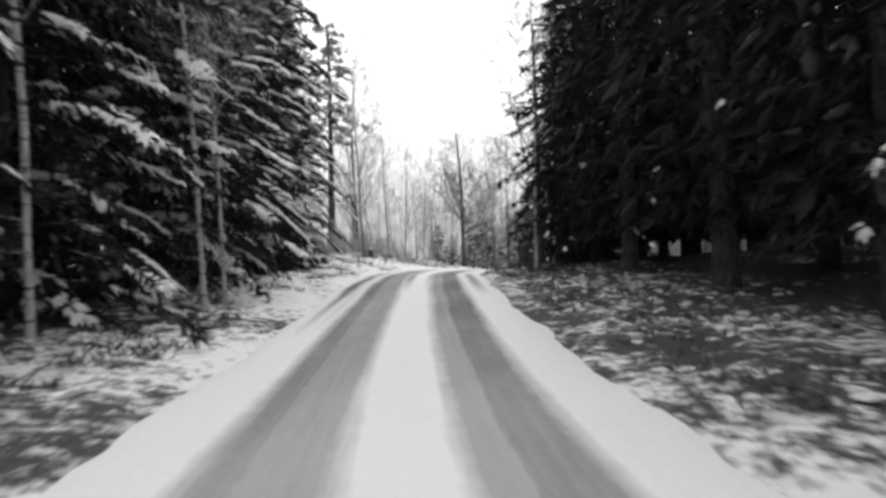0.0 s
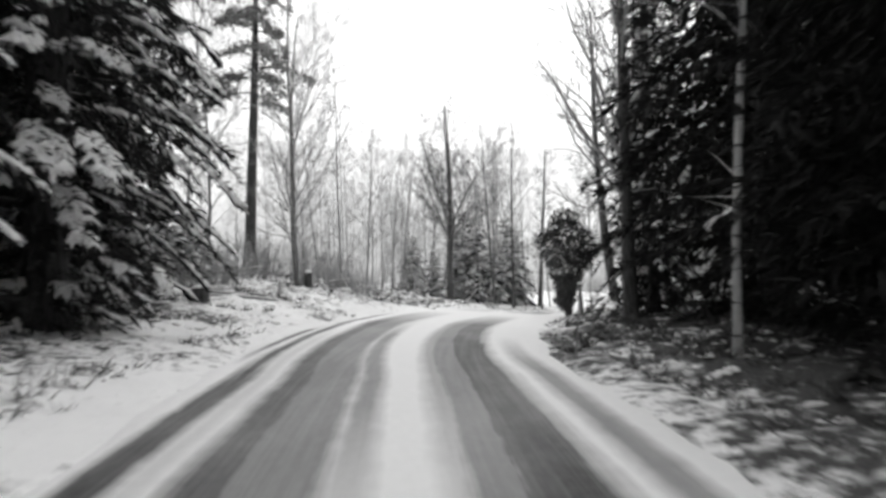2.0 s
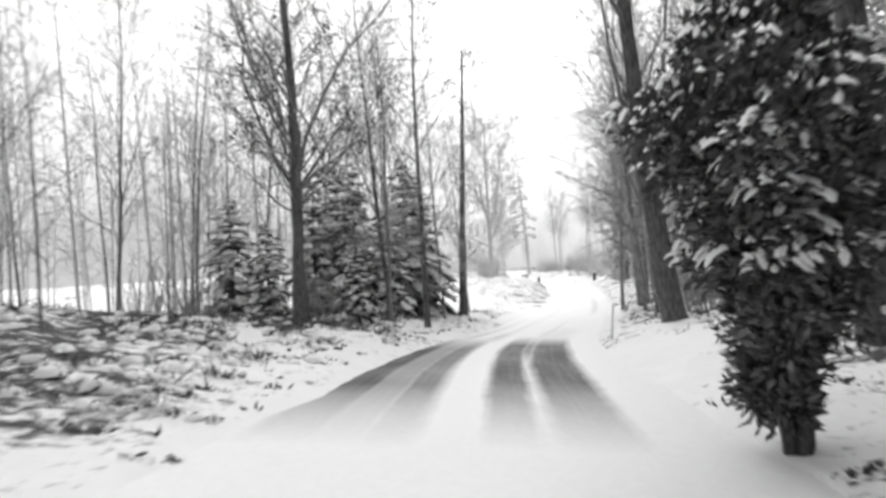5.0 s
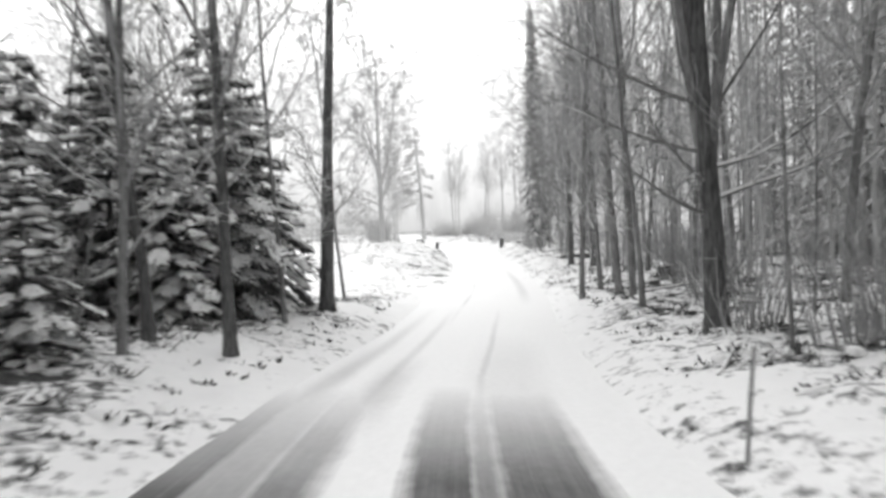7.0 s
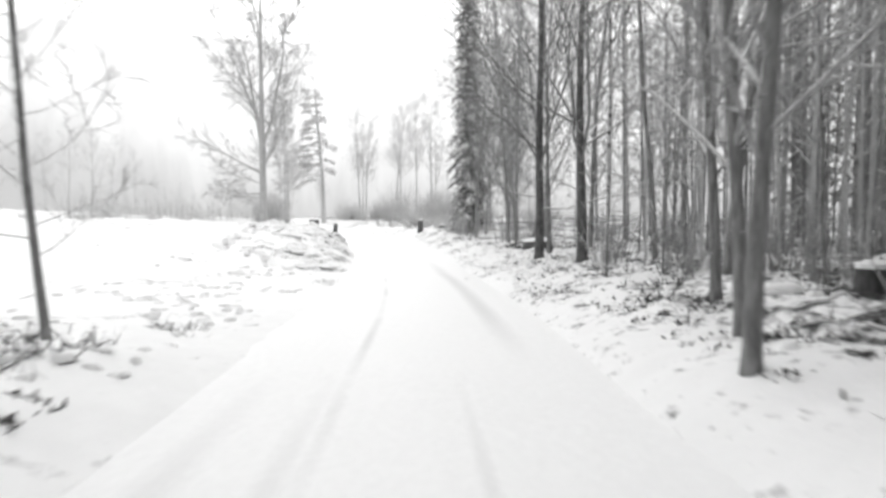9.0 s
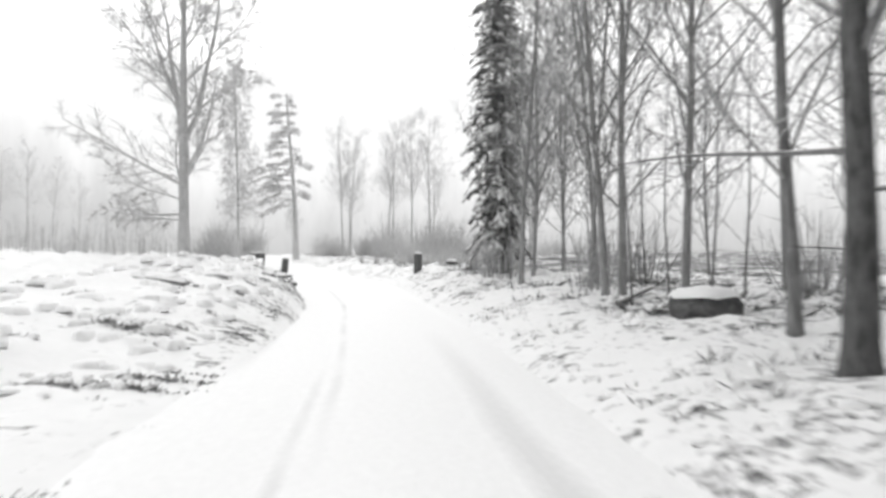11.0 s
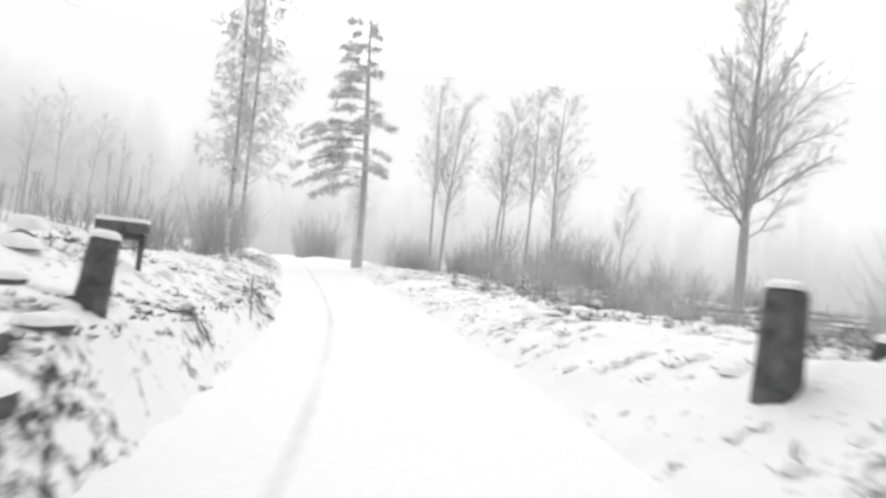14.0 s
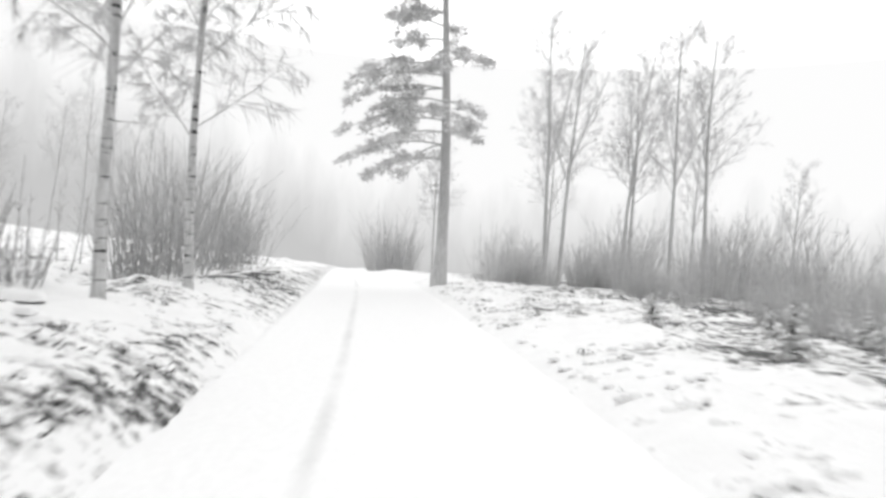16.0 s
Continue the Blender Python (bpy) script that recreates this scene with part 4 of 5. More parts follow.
KINDS = {
    "dark_spruce": (lambda: spruce("spruce", 15, 2.8, 0.45, NEEDLES, "tall dark spruce with snow on its drooping boughs", 1.5, 1.55, 0.45, fine=0.6, clump=3.0), 15, 3),
    "deep_spruce": (lambda: spruce("spruce", 16, 2.7, 1.5, NEEDLES, "tall dark spruce standing in deep shade", 0.06, 0.7, fine=0.85), 16, 3),
    "shade_spruce": (lambda: spruce("spruce", 14, 2.95, 0.3, NEEDLES, "tall dark spruce with low shaded boughs beside the road", 0.1, 1.25, 0.4, fine=0.76), 14, 2),
    "flecked_spruce": (lambda: spruce("spruce", 14, 2.95, 0.3, NEEDLES, "tall dark spruce flecked with clumps of snow", 1.35, 1.2, 0.45, fine=0.66, clump=1.7), 14, 2),
    "narrow_spruce": (lambda: spruce("spruce", 23, 2.5, 0.3, NEEDLES, "dense dark spruce with clumps of snow on hanging boughs", 1.1, 1.9, 0.55, fine=0.5, clump=2.0), 23, 2),
    "edge_spruce": (lambda: spruce("spruce", 13, 1.6, 0.15, NEEDLES, "dark spruce with dense boughs sweeping to the ground", 0.7, 1.8, 0.65, fine=0.62, clump=1.2), 13, 1),
    "snowy_spruce": (lambda: spruce("spruce", 5, 1.5, 0.3, NEEDLES_DUSK, "young spruce bent under fresh snow", 1.6, 1.2, 0.5, 0.75, clump=6.5), 5, 3),
    "grey_spruce": (lambda: spruce("spruce", 17, 1.2, 1.3, NEEDLES_DULL, "dark narrow spruce with snow-laden drooping boughs beside the road", 1.2, 2.4, 0.75, fine=0.46, clump=1.6), 17, 1),
    "tiny_spruce": (lambda: spruce("spruce", 1.6, 0.5, 0.1, NEEDLES_PALE, "tiny spruce almost white with snow", 1.5, 2.2, 0.3, 0.5), 1.6, 2),
    "slender": (lambda: bare_tree("bare_tree", "slender", BARK_GREY, TWIG_GREY, "slender bare tree with snow along its twigs", "tree"), 11, 5),
    "dull_slender": (lambda: bare_tree("bare_tree", "slender", BARK_MID, BARK_MID, "slender bare tree at the wood's far edge, greyed for mist", "tree"), 11, 3),
    "dull_pole": (lambda: bare_tree("bare_tree", "pole", BARK_MID, BARK_MID, "thin straight tree at the wood's far edge, greyed for mist", "tree"), 11, 3),
    "pole": (lambda: bare_tree("bare_tree", "pole", BARK_GREY, TWIG_GREY, "thin straight tree with short bare side twigs", "tree"), 11, 4),
    "forked": (lambda: bare_tree("bare_tree", "forked", BARK_RUGGED, BARK_GREY, "forked bare broadleaf tree with grey bark", "tree", limbs=True), 12, 3),
    "leaning": (lambda: bare_tree("bare_tree", "leaning", BARK_RUGGED, BARK_GREY, "thick leaning bare tree at the bend of the road", "tree", limbs=True), 13, 1),
    "parted": (lambda: bare_tree("bare_tree", "parted", BARK_RUGGED, BARK_GREY, "bare tree parting low into several stems, snow on its boughs", "tree", limbs=True), 12, 1),
    "upright": (lambda: bare_tree("bare_tree", "upright", BARK_RUGGED, TWIG_GREY, "straight dark-barked tree with thin bare boughs", "tree"), 9, 2),
    "roadside": (lambda: bare_tree("bare_tree", "roadside", BARK_DARK, TWIG_GREY, "dark-trunked bare tree with wide snow-lined limbs before the spruces", "tree", limbs=True), 11, 1),
    "stout": (lambda: bare_tree("bare_tree", "stout", BARK_RUGGED, TWIG_GREY, "straight grey-barked tree with short bare boughs", "tree"), 12, 4),
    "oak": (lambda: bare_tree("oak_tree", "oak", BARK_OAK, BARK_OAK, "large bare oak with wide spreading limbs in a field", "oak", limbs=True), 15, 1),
    "lime": (lambda: bare_tree("bare_tree", "lime", BARK_MIST, TWIG_MIST, "large bare tree with many steep branches, coloured pale for mist", "tree", limbs=True), 14, 1),
    "birch": (lambda: bare_tree("birch_tree", "birch", BARK_BIRCH, TWIG_MIST, "bare birch with white bark and hanging twigs", "birch"), 13, 2),
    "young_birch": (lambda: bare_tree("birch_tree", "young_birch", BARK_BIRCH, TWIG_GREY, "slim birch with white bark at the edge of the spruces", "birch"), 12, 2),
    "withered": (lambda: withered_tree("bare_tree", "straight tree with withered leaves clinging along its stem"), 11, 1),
    "copse": (lambda: bare_tree("bare_tree", "copse", BARK_MIST, TWIG_MIST, "bare tree of a copse beyond the verge, coloured pale for mist", "tree"), 13, 4),
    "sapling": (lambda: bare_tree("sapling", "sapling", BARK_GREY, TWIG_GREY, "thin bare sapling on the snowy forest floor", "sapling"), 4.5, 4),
    "roadside_pine": (lambda: pine("pine_tree", 13, 0.32, 3.3, 1.0, NEEDLES_HAZED, BARK_MIST, "tall pine with layered boughs to one side, coloured pale for mist", -0.05, 0.6), 13, 1),
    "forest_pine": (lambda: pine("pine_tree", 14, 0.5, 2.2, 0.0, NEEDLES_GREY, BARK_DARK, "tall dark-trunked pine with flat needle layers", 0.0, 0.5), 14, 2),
    "thicket": (lambda: thicket("shrub", TWIG_MIST, 2.1, 85, 1.1, "thicket of thin bare stems, coloured pale for mist"), 2.1, 4),
    "brush": (lambda: thicket("shrub", TWIG_GREY, 1.5, 50, 0.8, "low bare shrub among the trees"), 1.5, 3),
    "willow": (lambda: thicket("shrub", BARK_OAK, 3.0, 80, 1.2, "tall clump of bare upright rods beside the road"), 3.0, 2),
    "juniper": (lambda: juniper("evergreen_bush", "dark round-headed evergreen bush flecked with snow"), 3.6, 1),
}

# the dark spruce wood at the start, left of the road
for x, y, tall in [(-5.9, 4.2, 14), (-6.0, 8.6, 15), (-6.4, 0.6, 15), (-7.0, -3.5, 15)]:
    plant("flecked_spruce", x, y, tall, group="spruces along the road")
for x, y, tall in [(-6.0, 12.6, 16), (-6.2, 16.0, 15), (-6.6, 19.2, 15), (-8.6, 26.6, 14)]:
    plant("dark_spruce", x, y, tall, group="spruces along the road")
for x, y, tall in [(-5.9, 23.1, 23), (-7.1, 26.9, 23)]:
    plant("narrow_spruce", x, y, tall, group="spruces along the road")
# the last stands unseen behind the start, added to block light
for x, y in [(-8.6, 6), (-9.2, 10.5), (-9.6, 14.5), (-10.2, 18.5), (-9.4, 2), (-11.0, 22.5), (-9.6, 25.4), (-9, -7)]:
    plant("deep_spruce", x, y, group="spruces of the dark wood")
# and right of it
plant("shade_spruce", 4.9, 20.2, 14, group="spruces along the road")
plant("shade_spruce", 5.5, 24.2, 14, group="spruces along the road")
# here too the last is an unseen light-blocker behind the start
for x, y in [(4.7, 15.8), (5.2, 11.6), (5.4, 7.4), (5.8, 3.2), (6.4, -1.5), (8.4, 1), (8.2, 5.4), (8.6, 9.6), (8.4, 13.8), (8.2, 18), (8.8, 22.4), (9.2, 26.6), (9.2, 30.0), (7.0, 27.2), (6.9, 23.6), (12.4, 17), (12.2, 21.5), (12.6, 26), (6.5, -6)]:
    plant("deep_spruce", x, y, group="spruces of the dark wood")
plant("edge_spruce", 5.4, 29.2, 13)
plant("roadside", 4.25, 27.5, 11, 0)
plant("young_birch", 3.0, 20.6, 12)
plant("young_birch", -4.7, 7.3, 12)
plant("young_birch", -4.1, 11.0, 12)
plant("young_birch", -4.05, 11.9, 11)
for x, y, tall in [(-6.9, 32.6, 2.2), (-8.3, 34.0, 3.0), (-7.4, 30.6, 2.4), (-9.6, 33.0, 3.4), (-8.4, 31.4, 2.8)]:
    plant("snowy_spruce", x, y, tall, group="young snowy spruces")
for x, y in [(-6.0, 32.0), (-6.4, 34.6), (-5.6, 36.4), (-7.6, 36.2), (-6.8, 31.0), (-7.8, 33.0), (-5.0, 38.2), (-4.4, 39.6)]:
    plant("brush", x, y, group="undergrowth on the rise")
plant("juniper", 4.3, 33.35, 3.45)

# the thin wood on the rise left of the bend
plant("forest_pine", -6.6, 38.0, 14, group="trees on the rise")
plant("forest_pine", -11.5, 42.0, 14, group="trees on the rise")
for kind, x, y, tall in [("slender", -4.5, 35.6, 11), ("forked", -5.6, 41.5, 12), ("slender", -8.4, 38.6, 11), ("pole", -3.6, 41.2, 10), ("forked", -6.8, 48, 12), ("slender", -9.8, 40.5, 12),
                         ("pole", -5.1, 44.8, 10), ("slender", -2.9, 46.3, 10), ("slender", -1.7, 50.1, 10.5), ("slender", 0.5, 48.6, 9), ("withered", 1.25, 43.9, 10.5), ("pole", -1.0, 45.4, 9),
                         ("slender", -0.6, 53, 10), ("pole", -4.2, 51, 10), ("pole", 2.4, 52.4, 10), ("withered", 1.41, 45.5, 10), ("pole", 3.6, 56, 10), ("slender", -7.6, 54, 11)]:
    plant(kind, x, y, tall * (0.84 if y > 42 else 1), group="trees on the rise")
# left of the road past the bend
for kind, x, y, tall in [("slender", 3.55, 45.7, 8.5), ("stout", 3.8, 47.1, 9.5), ("stout", 4.72, 46.6, 10), ("pole", 5.8, 48.9, 8), ("upright", 7.0, 50.95, 9.5), ("pole", 8.75, 56.0, 9),
                         ("slender", 5.0, 55, 11), ("pole", 6.8, 58.5, 10), ("slender", 3.4, 60, 10)]:
    plant(kind, x, y, tall, tilt=(0, 3) if kind == "upright" else (0, 0), group="trees along the left verge")
for x, y, tall in [(2.75, 45.65, 2.0), (3.2, 50.4, 4.7), (5.0, 49.9, 5.0), (2.0, 50.6, 4.4), (0.6, 47.2, 2.6), (3.2, 54, 6), (-0.5, 49.4, 3.6), (5.6, 51.6, 4.6), (4.1, 49.0, 3.4)]:
    plant("snowy_spruce", x, y, tall, group="young snowy spruces")
# right of the bend
plant("leaning", 8.05, 40.2, 13, 40, (0, -6), group="trees at the bend")
plant("leaning", 7.5, 35.5, 13, 200, (0, -1), group="trees at the bend", label="thick straight dark-trunked tree beyond the evergreen bush")
plant("parted", 10.55, 44.4, 12, 20, group="trees at the bend")
for kind, x, y, tall in [("slender", 12.92, 50.5, 10), ("slender", 12.7, 48.5, 11), ("pole", 11.8, 47.2, 10), ("slender", 14.1, 51.3, 10), ("slender", 13.1, 49.4, 11), ("slender", 15.6, 52.6, 10),
                         ("pole", 14.76, 48.86, 11), ("young_birch", 15.74, 49.0, 11), ("slender", 17.4, 50.1, 11), ("slender", 10.6, 41.2, 11), ("pole", 11.6, 41.4, 11), ("slender", 13.4, 44.6, 11)]:
    plant(kind, x, y, tall, group="trees of the bare wood")
# right of the straight
for kind, x, y, tall in [("forked", 20.35, 61.3, 12), ("forked", 20.05, 59.35, 12), ("slender", 21.9, 62.6, 11), ("slender", 22.3, 61.3, 11), ("pole", 20.4, 57.4, 11), ("slender", 18.2, 54.2, 11),
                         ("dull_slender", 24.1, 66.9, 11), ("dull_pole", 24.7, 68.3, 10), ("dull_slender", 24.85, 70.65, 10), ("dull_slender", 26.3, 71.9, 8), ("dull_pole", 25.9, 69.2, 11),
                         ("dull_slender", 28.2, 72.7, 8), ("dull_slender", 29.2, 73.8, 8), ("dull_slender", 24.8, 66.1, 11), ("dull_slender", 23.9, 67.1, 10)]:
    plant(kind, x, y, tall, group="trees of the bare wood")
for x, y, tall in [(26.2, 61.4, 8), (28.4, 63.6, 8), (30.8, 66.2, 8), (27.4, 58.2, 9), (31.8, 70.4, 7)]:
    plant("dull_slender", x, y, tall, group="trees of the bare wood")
plant("young_birch", 19.9, 58.4, 12)
plant("grey_spruce", 27.25, 74.45, 16)
# the open country at the end
plant("oak", 20.3, 86.5, 15, -30)
plant("lime", 48.5, 97.4, 15)
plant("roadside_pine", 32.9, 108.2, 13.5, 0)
# pale thickets in place of one conical tree, to look blurred by mist
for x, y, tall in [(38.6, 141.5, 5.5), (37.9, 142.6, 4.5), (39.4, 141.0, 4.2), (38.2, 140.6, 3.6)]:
    plant("thicket", x, y, tall, group="distant pale thicket", label="thicket standing in for a mist-blurred conical tree at the road's end")
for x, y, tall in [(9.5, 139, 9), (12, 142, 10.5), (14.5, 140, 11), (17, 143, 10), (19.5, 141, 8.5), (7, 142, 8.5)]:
    plant("copse", x, y, tall, group="pale trees beyond the field", label="round-headed bare tree beyond the field, coloured pale for mist")
plant("copse", 32.5, 107.9, 5, group="trees of the copse", label="thin stem leaning beside the pine, coloured pale for mist")
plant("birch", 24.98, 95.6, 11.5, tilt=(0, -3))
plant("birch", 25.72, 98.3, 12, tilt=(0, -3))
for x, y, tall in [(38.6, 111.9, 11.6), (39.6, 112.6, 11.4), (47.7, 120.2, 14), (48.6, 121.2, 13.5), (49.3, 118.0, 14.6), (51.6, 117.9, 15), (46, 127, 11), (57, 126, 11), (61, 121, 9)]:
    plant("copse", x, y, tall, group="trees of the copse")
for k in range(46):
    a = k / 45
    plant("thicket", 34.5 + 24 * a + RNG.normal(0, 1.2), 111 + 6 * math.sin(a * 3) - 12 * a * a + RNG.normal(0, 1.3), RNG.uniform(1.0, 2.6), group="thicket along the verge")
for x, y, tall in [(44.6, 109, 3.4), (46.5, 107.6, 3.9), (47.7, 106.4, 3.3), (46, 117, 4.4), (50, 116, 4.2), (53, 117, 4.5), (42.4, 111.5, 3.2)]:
    plant("thicket", x, y, tall, group="trees of the copse", label="tall tangle of bare stems in the copse, coloured pale for mist")
for k in range(26):
    a = k / 25
    plant("thicket", 30.5 + 9 * a + RNG.normal(0, 0.7), 79 + 26 * a + RNG.normal(0, 0.8), RNG.uniform(0.7, 1.7), group="thicket along the verge")
for x, y, tall in [(25.0, 100.6, 2.6), (25.2, 101.8, 2.8), (25.8, 103.6, 2.6), (24.6, 99.9, 2.0), (26.1, 106, 2.4), (26.6, 108.5, 2.2)]:
    plant("willow", x, y, tall, group="clumps of rods")


# ---- the depth of the woods: trees too many and too far to tell apart ----
def woods(name, label, places, tall, stem):
    s = Soup()
    for x, y in places:
        h = tall * RNG.uniform(0.7, 1.15)
        z = height(x, y) - 0.1
        lean = RNG.normal(0, 0.025, 2)
        r = 0.0058 * h * RNG.uniform(0.6, 1.2)
        foot, top = np.array([x, y, z]), np.array([x + lean[0] * h, y + lean[1] * h, z + h])
        s.tube([foot, foot + (top - foot) * 0.5, top], (r, r * 0.75, 0.012), 4)
        for k in range(26):
            f, a = RNG.uniform(0.15, 0.98), RNG.uniform(0, 6.28)
            at = foot + (top - foot) * f
            d = unit((math.cos(a), math.sin(a), RNG.uniform(0.2, 1.4)))
            long = h * 0.17 * (1.2 - f) * RNG.uniform(0.5, 1.4) + 0.2
            tip = at + d * long
            s.spikes(at[None], tip[None], 0.015)
            for j in range(2):
                b = at + (tip - at) * RNG.uniform(0.3, 1)
                s.spikes(b[None], (b + unit(d + RNG.normal(0, 0.6, 3)) * long * RNG.uniform(0.3, 0.7))[None], 0.009)
    tagged(new(name, s.mesh(name, stem)), label, "woodland", kind="stuff")


def scatter(count, x0, x1, y0, y1, wanted, apart=0.9):
    """Places in a stretch of the plan that suit wanted(s, lat), not too near one another."""
    out = []
    for k in range(count * 6):
        x, y = RNG.uniform(x0, x1), RNG.uniform(y0, y1)
        s, lat = off_road(x, y)
        if wanted(s[0], lat[0], x, y) and all((x - p) ** 2 + (y - q) ** 2 > apart**2 for p, q in out):
            out.append((x, y))
            if len(out) == count:
                break
    return out


woods("far_woodland", "depth of the bare wood on the rise, coloured pale for mist", scatter(130, -34, 8, 44, 80, lambda s, lat, x, y: lat < -8 and s < 60 and x < 6), 8, TWIG_MIST)
woods("far_woodland", "depth of the bare wood beside the straight, coloured pale for mist", scatter(140, 9, 46, 33, 78, lambda s, lat, x, y: 5.2 < lat and 38 < s < 68), 10, BARK_MIST)
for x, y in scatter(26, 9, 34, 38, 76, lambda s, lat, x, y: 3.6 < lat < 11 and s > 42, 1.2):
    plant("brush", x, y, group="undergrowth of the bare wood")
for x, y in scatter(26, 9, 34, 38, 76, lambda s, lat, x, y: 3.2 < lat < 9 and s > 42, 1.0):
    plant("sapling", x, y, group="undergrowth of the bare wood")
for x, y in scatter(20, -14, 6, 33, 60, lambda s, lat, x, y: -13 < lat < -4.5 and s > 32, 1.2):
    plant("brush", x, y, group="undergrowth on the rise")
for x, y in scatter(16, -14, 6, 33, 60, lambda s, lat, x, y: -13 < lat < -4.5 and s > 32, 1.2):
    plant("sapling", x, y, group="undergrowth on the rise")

woods("far_woodland", "line of trees beyond the field, coloured pale for mist", scatter(70, -4, 24, 108, 142, lambda s, lat, x, y: lat < -6, 1.2), 3.6, TWIG_MIST)
for x, y in scatter(22, 8, 22, 87, 100, lambda s, lat, x, y: lat < -7, 0.8):
    plant("thicket", x, y, RNG.uniform(0.6, 1.1), group="brush in the field")


def plantation(name, label, places):
    """Close rows of thin upright young stems."""
    s = Soup()
    for x, y in places:
        z, h = height(x, y), RNG.uniform(0.7, 1.7)
        tip = np.array([x, y, z + h]) + RNG.normal(0, 0.09, 3)
        s.tube([(x, y, z - 0.1), tip], (0.016, 0.006), 3)
        at = np.array([x, y, z]) + (tip - np.array([x, y, z])) * RNG.uniform(0.3, 0.95, (7, 1))
        s.spikes(at, at + unit(RNG.normal(0, 0.5, (7, 3)) + np.array([0, 0, 0.8])) * RNG.uniform(0.12, 0.4, (7, 1)), 0.007)
    tagged(new(name, s.mesh(name, BARK_OAK)), label, "saplings", kind="stuff")


plantation("young_stems", "close-set thin young stems in the field", scatter(330, 10, 24, 87.5, 101, lambda s, lat, x, y: lat < -4.2, 0.3))


def dark_woods(name, label, places, needles, stem, m=260, grow=1.0):
    """Spruces deep in the wood, each a stem and a rough cone of sprays."""
    s = Soup()
    stems = Soup()
    for x, y in places:
        h, z = RNG.uniform(12, 17), height(x, y)
        stems.tube([(x, y, z - 0.2), (x, y, z + h)], (0.19, 0.02), 5)
        f = RNG.random(m) ** 1.4
        a = RNG.uniform(0, 6.28, m)
        r = 2.6 * (1 - f) ** 0.8 * RNG.uniform(0.2, 1.0, m)
        out = np.c_[np.cos(a), np.sin(a), 0 * a]
        at = np.array([x, y, z + 0.8]) + out * r[:, None] + np.c_[0 * a, 0 * a, f * (h - 0.9)]
        way = unit(out - np.c_[0 * a, 0 * a, RNG.uniform(0.1, 0.9, m)] + RNG.normal(0, 0.3, (m, 3)))
        size = RNG.uniform(0.6, 1.3, m) * grow
        s.blades(at, way, unit(np.cross(way, RNG.normal(0, 0.5, (m, 3)) + np.array([0, 0, 1]))), size, size * 0.4, 0.2)
    tagged(new(name, s.mesh(name, needles)), label, "woodland", kind="stuff")
    tagged(new(name, stems.mesh(name, stem)), "close stems deep in the spruce wood", "woodland", kind="stuff")


# added to close gaps and keep side light out of the dark wood
dark_woods("dark_woodland", "added spruces that close the dark wood and block side light", scatter(110, 7, 40, -16, 30, lambda s, lat, x, y: lat > 7.5, 1.5)
           + scatter(90, -40, -8, -16, 32, lambda s, lat, x, y: lat < -7.6, 1.5), NEEDLES, BARK_DARK, 620, 0.55)
# both rows get their mist from pale needle colours
dark_woods("grey_woodland", "spruces behind the bare wood, coloured pale for mist", scatter(54, 14, 50, 30, 68, lambda s, lat, x, y: 14 < lat < 26 and 40 < s < 72, 1.6), NEEDLES_MIST, BARK_MID, 600, 0.5)
dark_woods("grey_woodland", "spruces filling the depth of the bare wood, coloured pale for mist", scatter(64, 12, 50, 28, 70, lambda s, lat, x, y: 10 < lat < 21 and 36 < s < 64, 1.3), NEEDLES_PALE, BARK_MIST, 520, 0.62)
woods("far_woodland", "close stems behind the bare wood, coloured pale for mist", scatter(44, 12, 46, 32, 70, lambda s, lat, x, y: 7.5 < lat < 18 and 40 < s < 71, 0.8), 11, BARK_MIST)
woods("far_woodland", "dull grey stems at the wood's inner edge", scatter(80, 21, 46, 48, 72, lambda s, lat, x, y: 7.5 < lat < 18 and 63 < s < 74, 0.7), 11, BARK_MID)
for x, y, tall in [(31.0, 87.2, 0.6), (31.9, 89.4, 0.55), (32.4, 93.0, 0.7), (33.6, 92.7, 0.8), (33.0, 96.4, 0.6), (34.8, 94.1, 0.55), (34.05, 95.0, 0.5)]:
    plant("tiny_spruce", x, y, tall, group="tiny snowy spruces on the verge")
for x, y in [(22.6, 88.9), (22.9, 90.6), (22.2, 90.2), (23.2, 92.6), (22.4, 92.2), (23.4, 94.4), (21.6, 88.2), (22.6, 95.2), (23.0, 97.0), (24.0, 96.2)]:
    plant("brush", x, y, RNG.uniform(0.7, 1.3), group="undergrowth on the bank")
for x, y in [(26.7, 75.3), (27.4, 76.0), (27.1, 74.7), (27.9, 75.2), (28.4, 76.4)]:
    plant("brush", x, y, RNG.uniform(0.6, 0.9), group="undergrowth of the bare wood")


# ---- smaller things ----
def grass(name, label, places, mat, high, blades, wide):
    """Tufts of withered stalks and fronds, too many to tell apart."""
    at = np.array(places)
    z = land(at[:, 0], at[:, 1])
    foot = np.c_[at, z[0] + bumps(at[:, 0], at[:, 1], z[2]) - 0.02]
    base = np.repeat(foot, blades, 0) + RNG.normal(0, 0.05, (len(foot) * blades, 3)) * (1, 1, 0)
    way = unit(RNG.normal(0, 0.75, (len(base), 3)) * (1, 1, 0.2) + np.array([0, 0, 0.75]))
    flat = unit(np.cross(way, RNG.normal(0, 1, (len(base), 3))))
    long = high * RNG.uniform(0.4, 1.3, len(base))
    s = Soup()
    s.blades(base, way, flat, long, long * wide, 0.1)
    tagged(new(name, s.mesh(name, mat)), label, "undergrowth", kind="stuff")


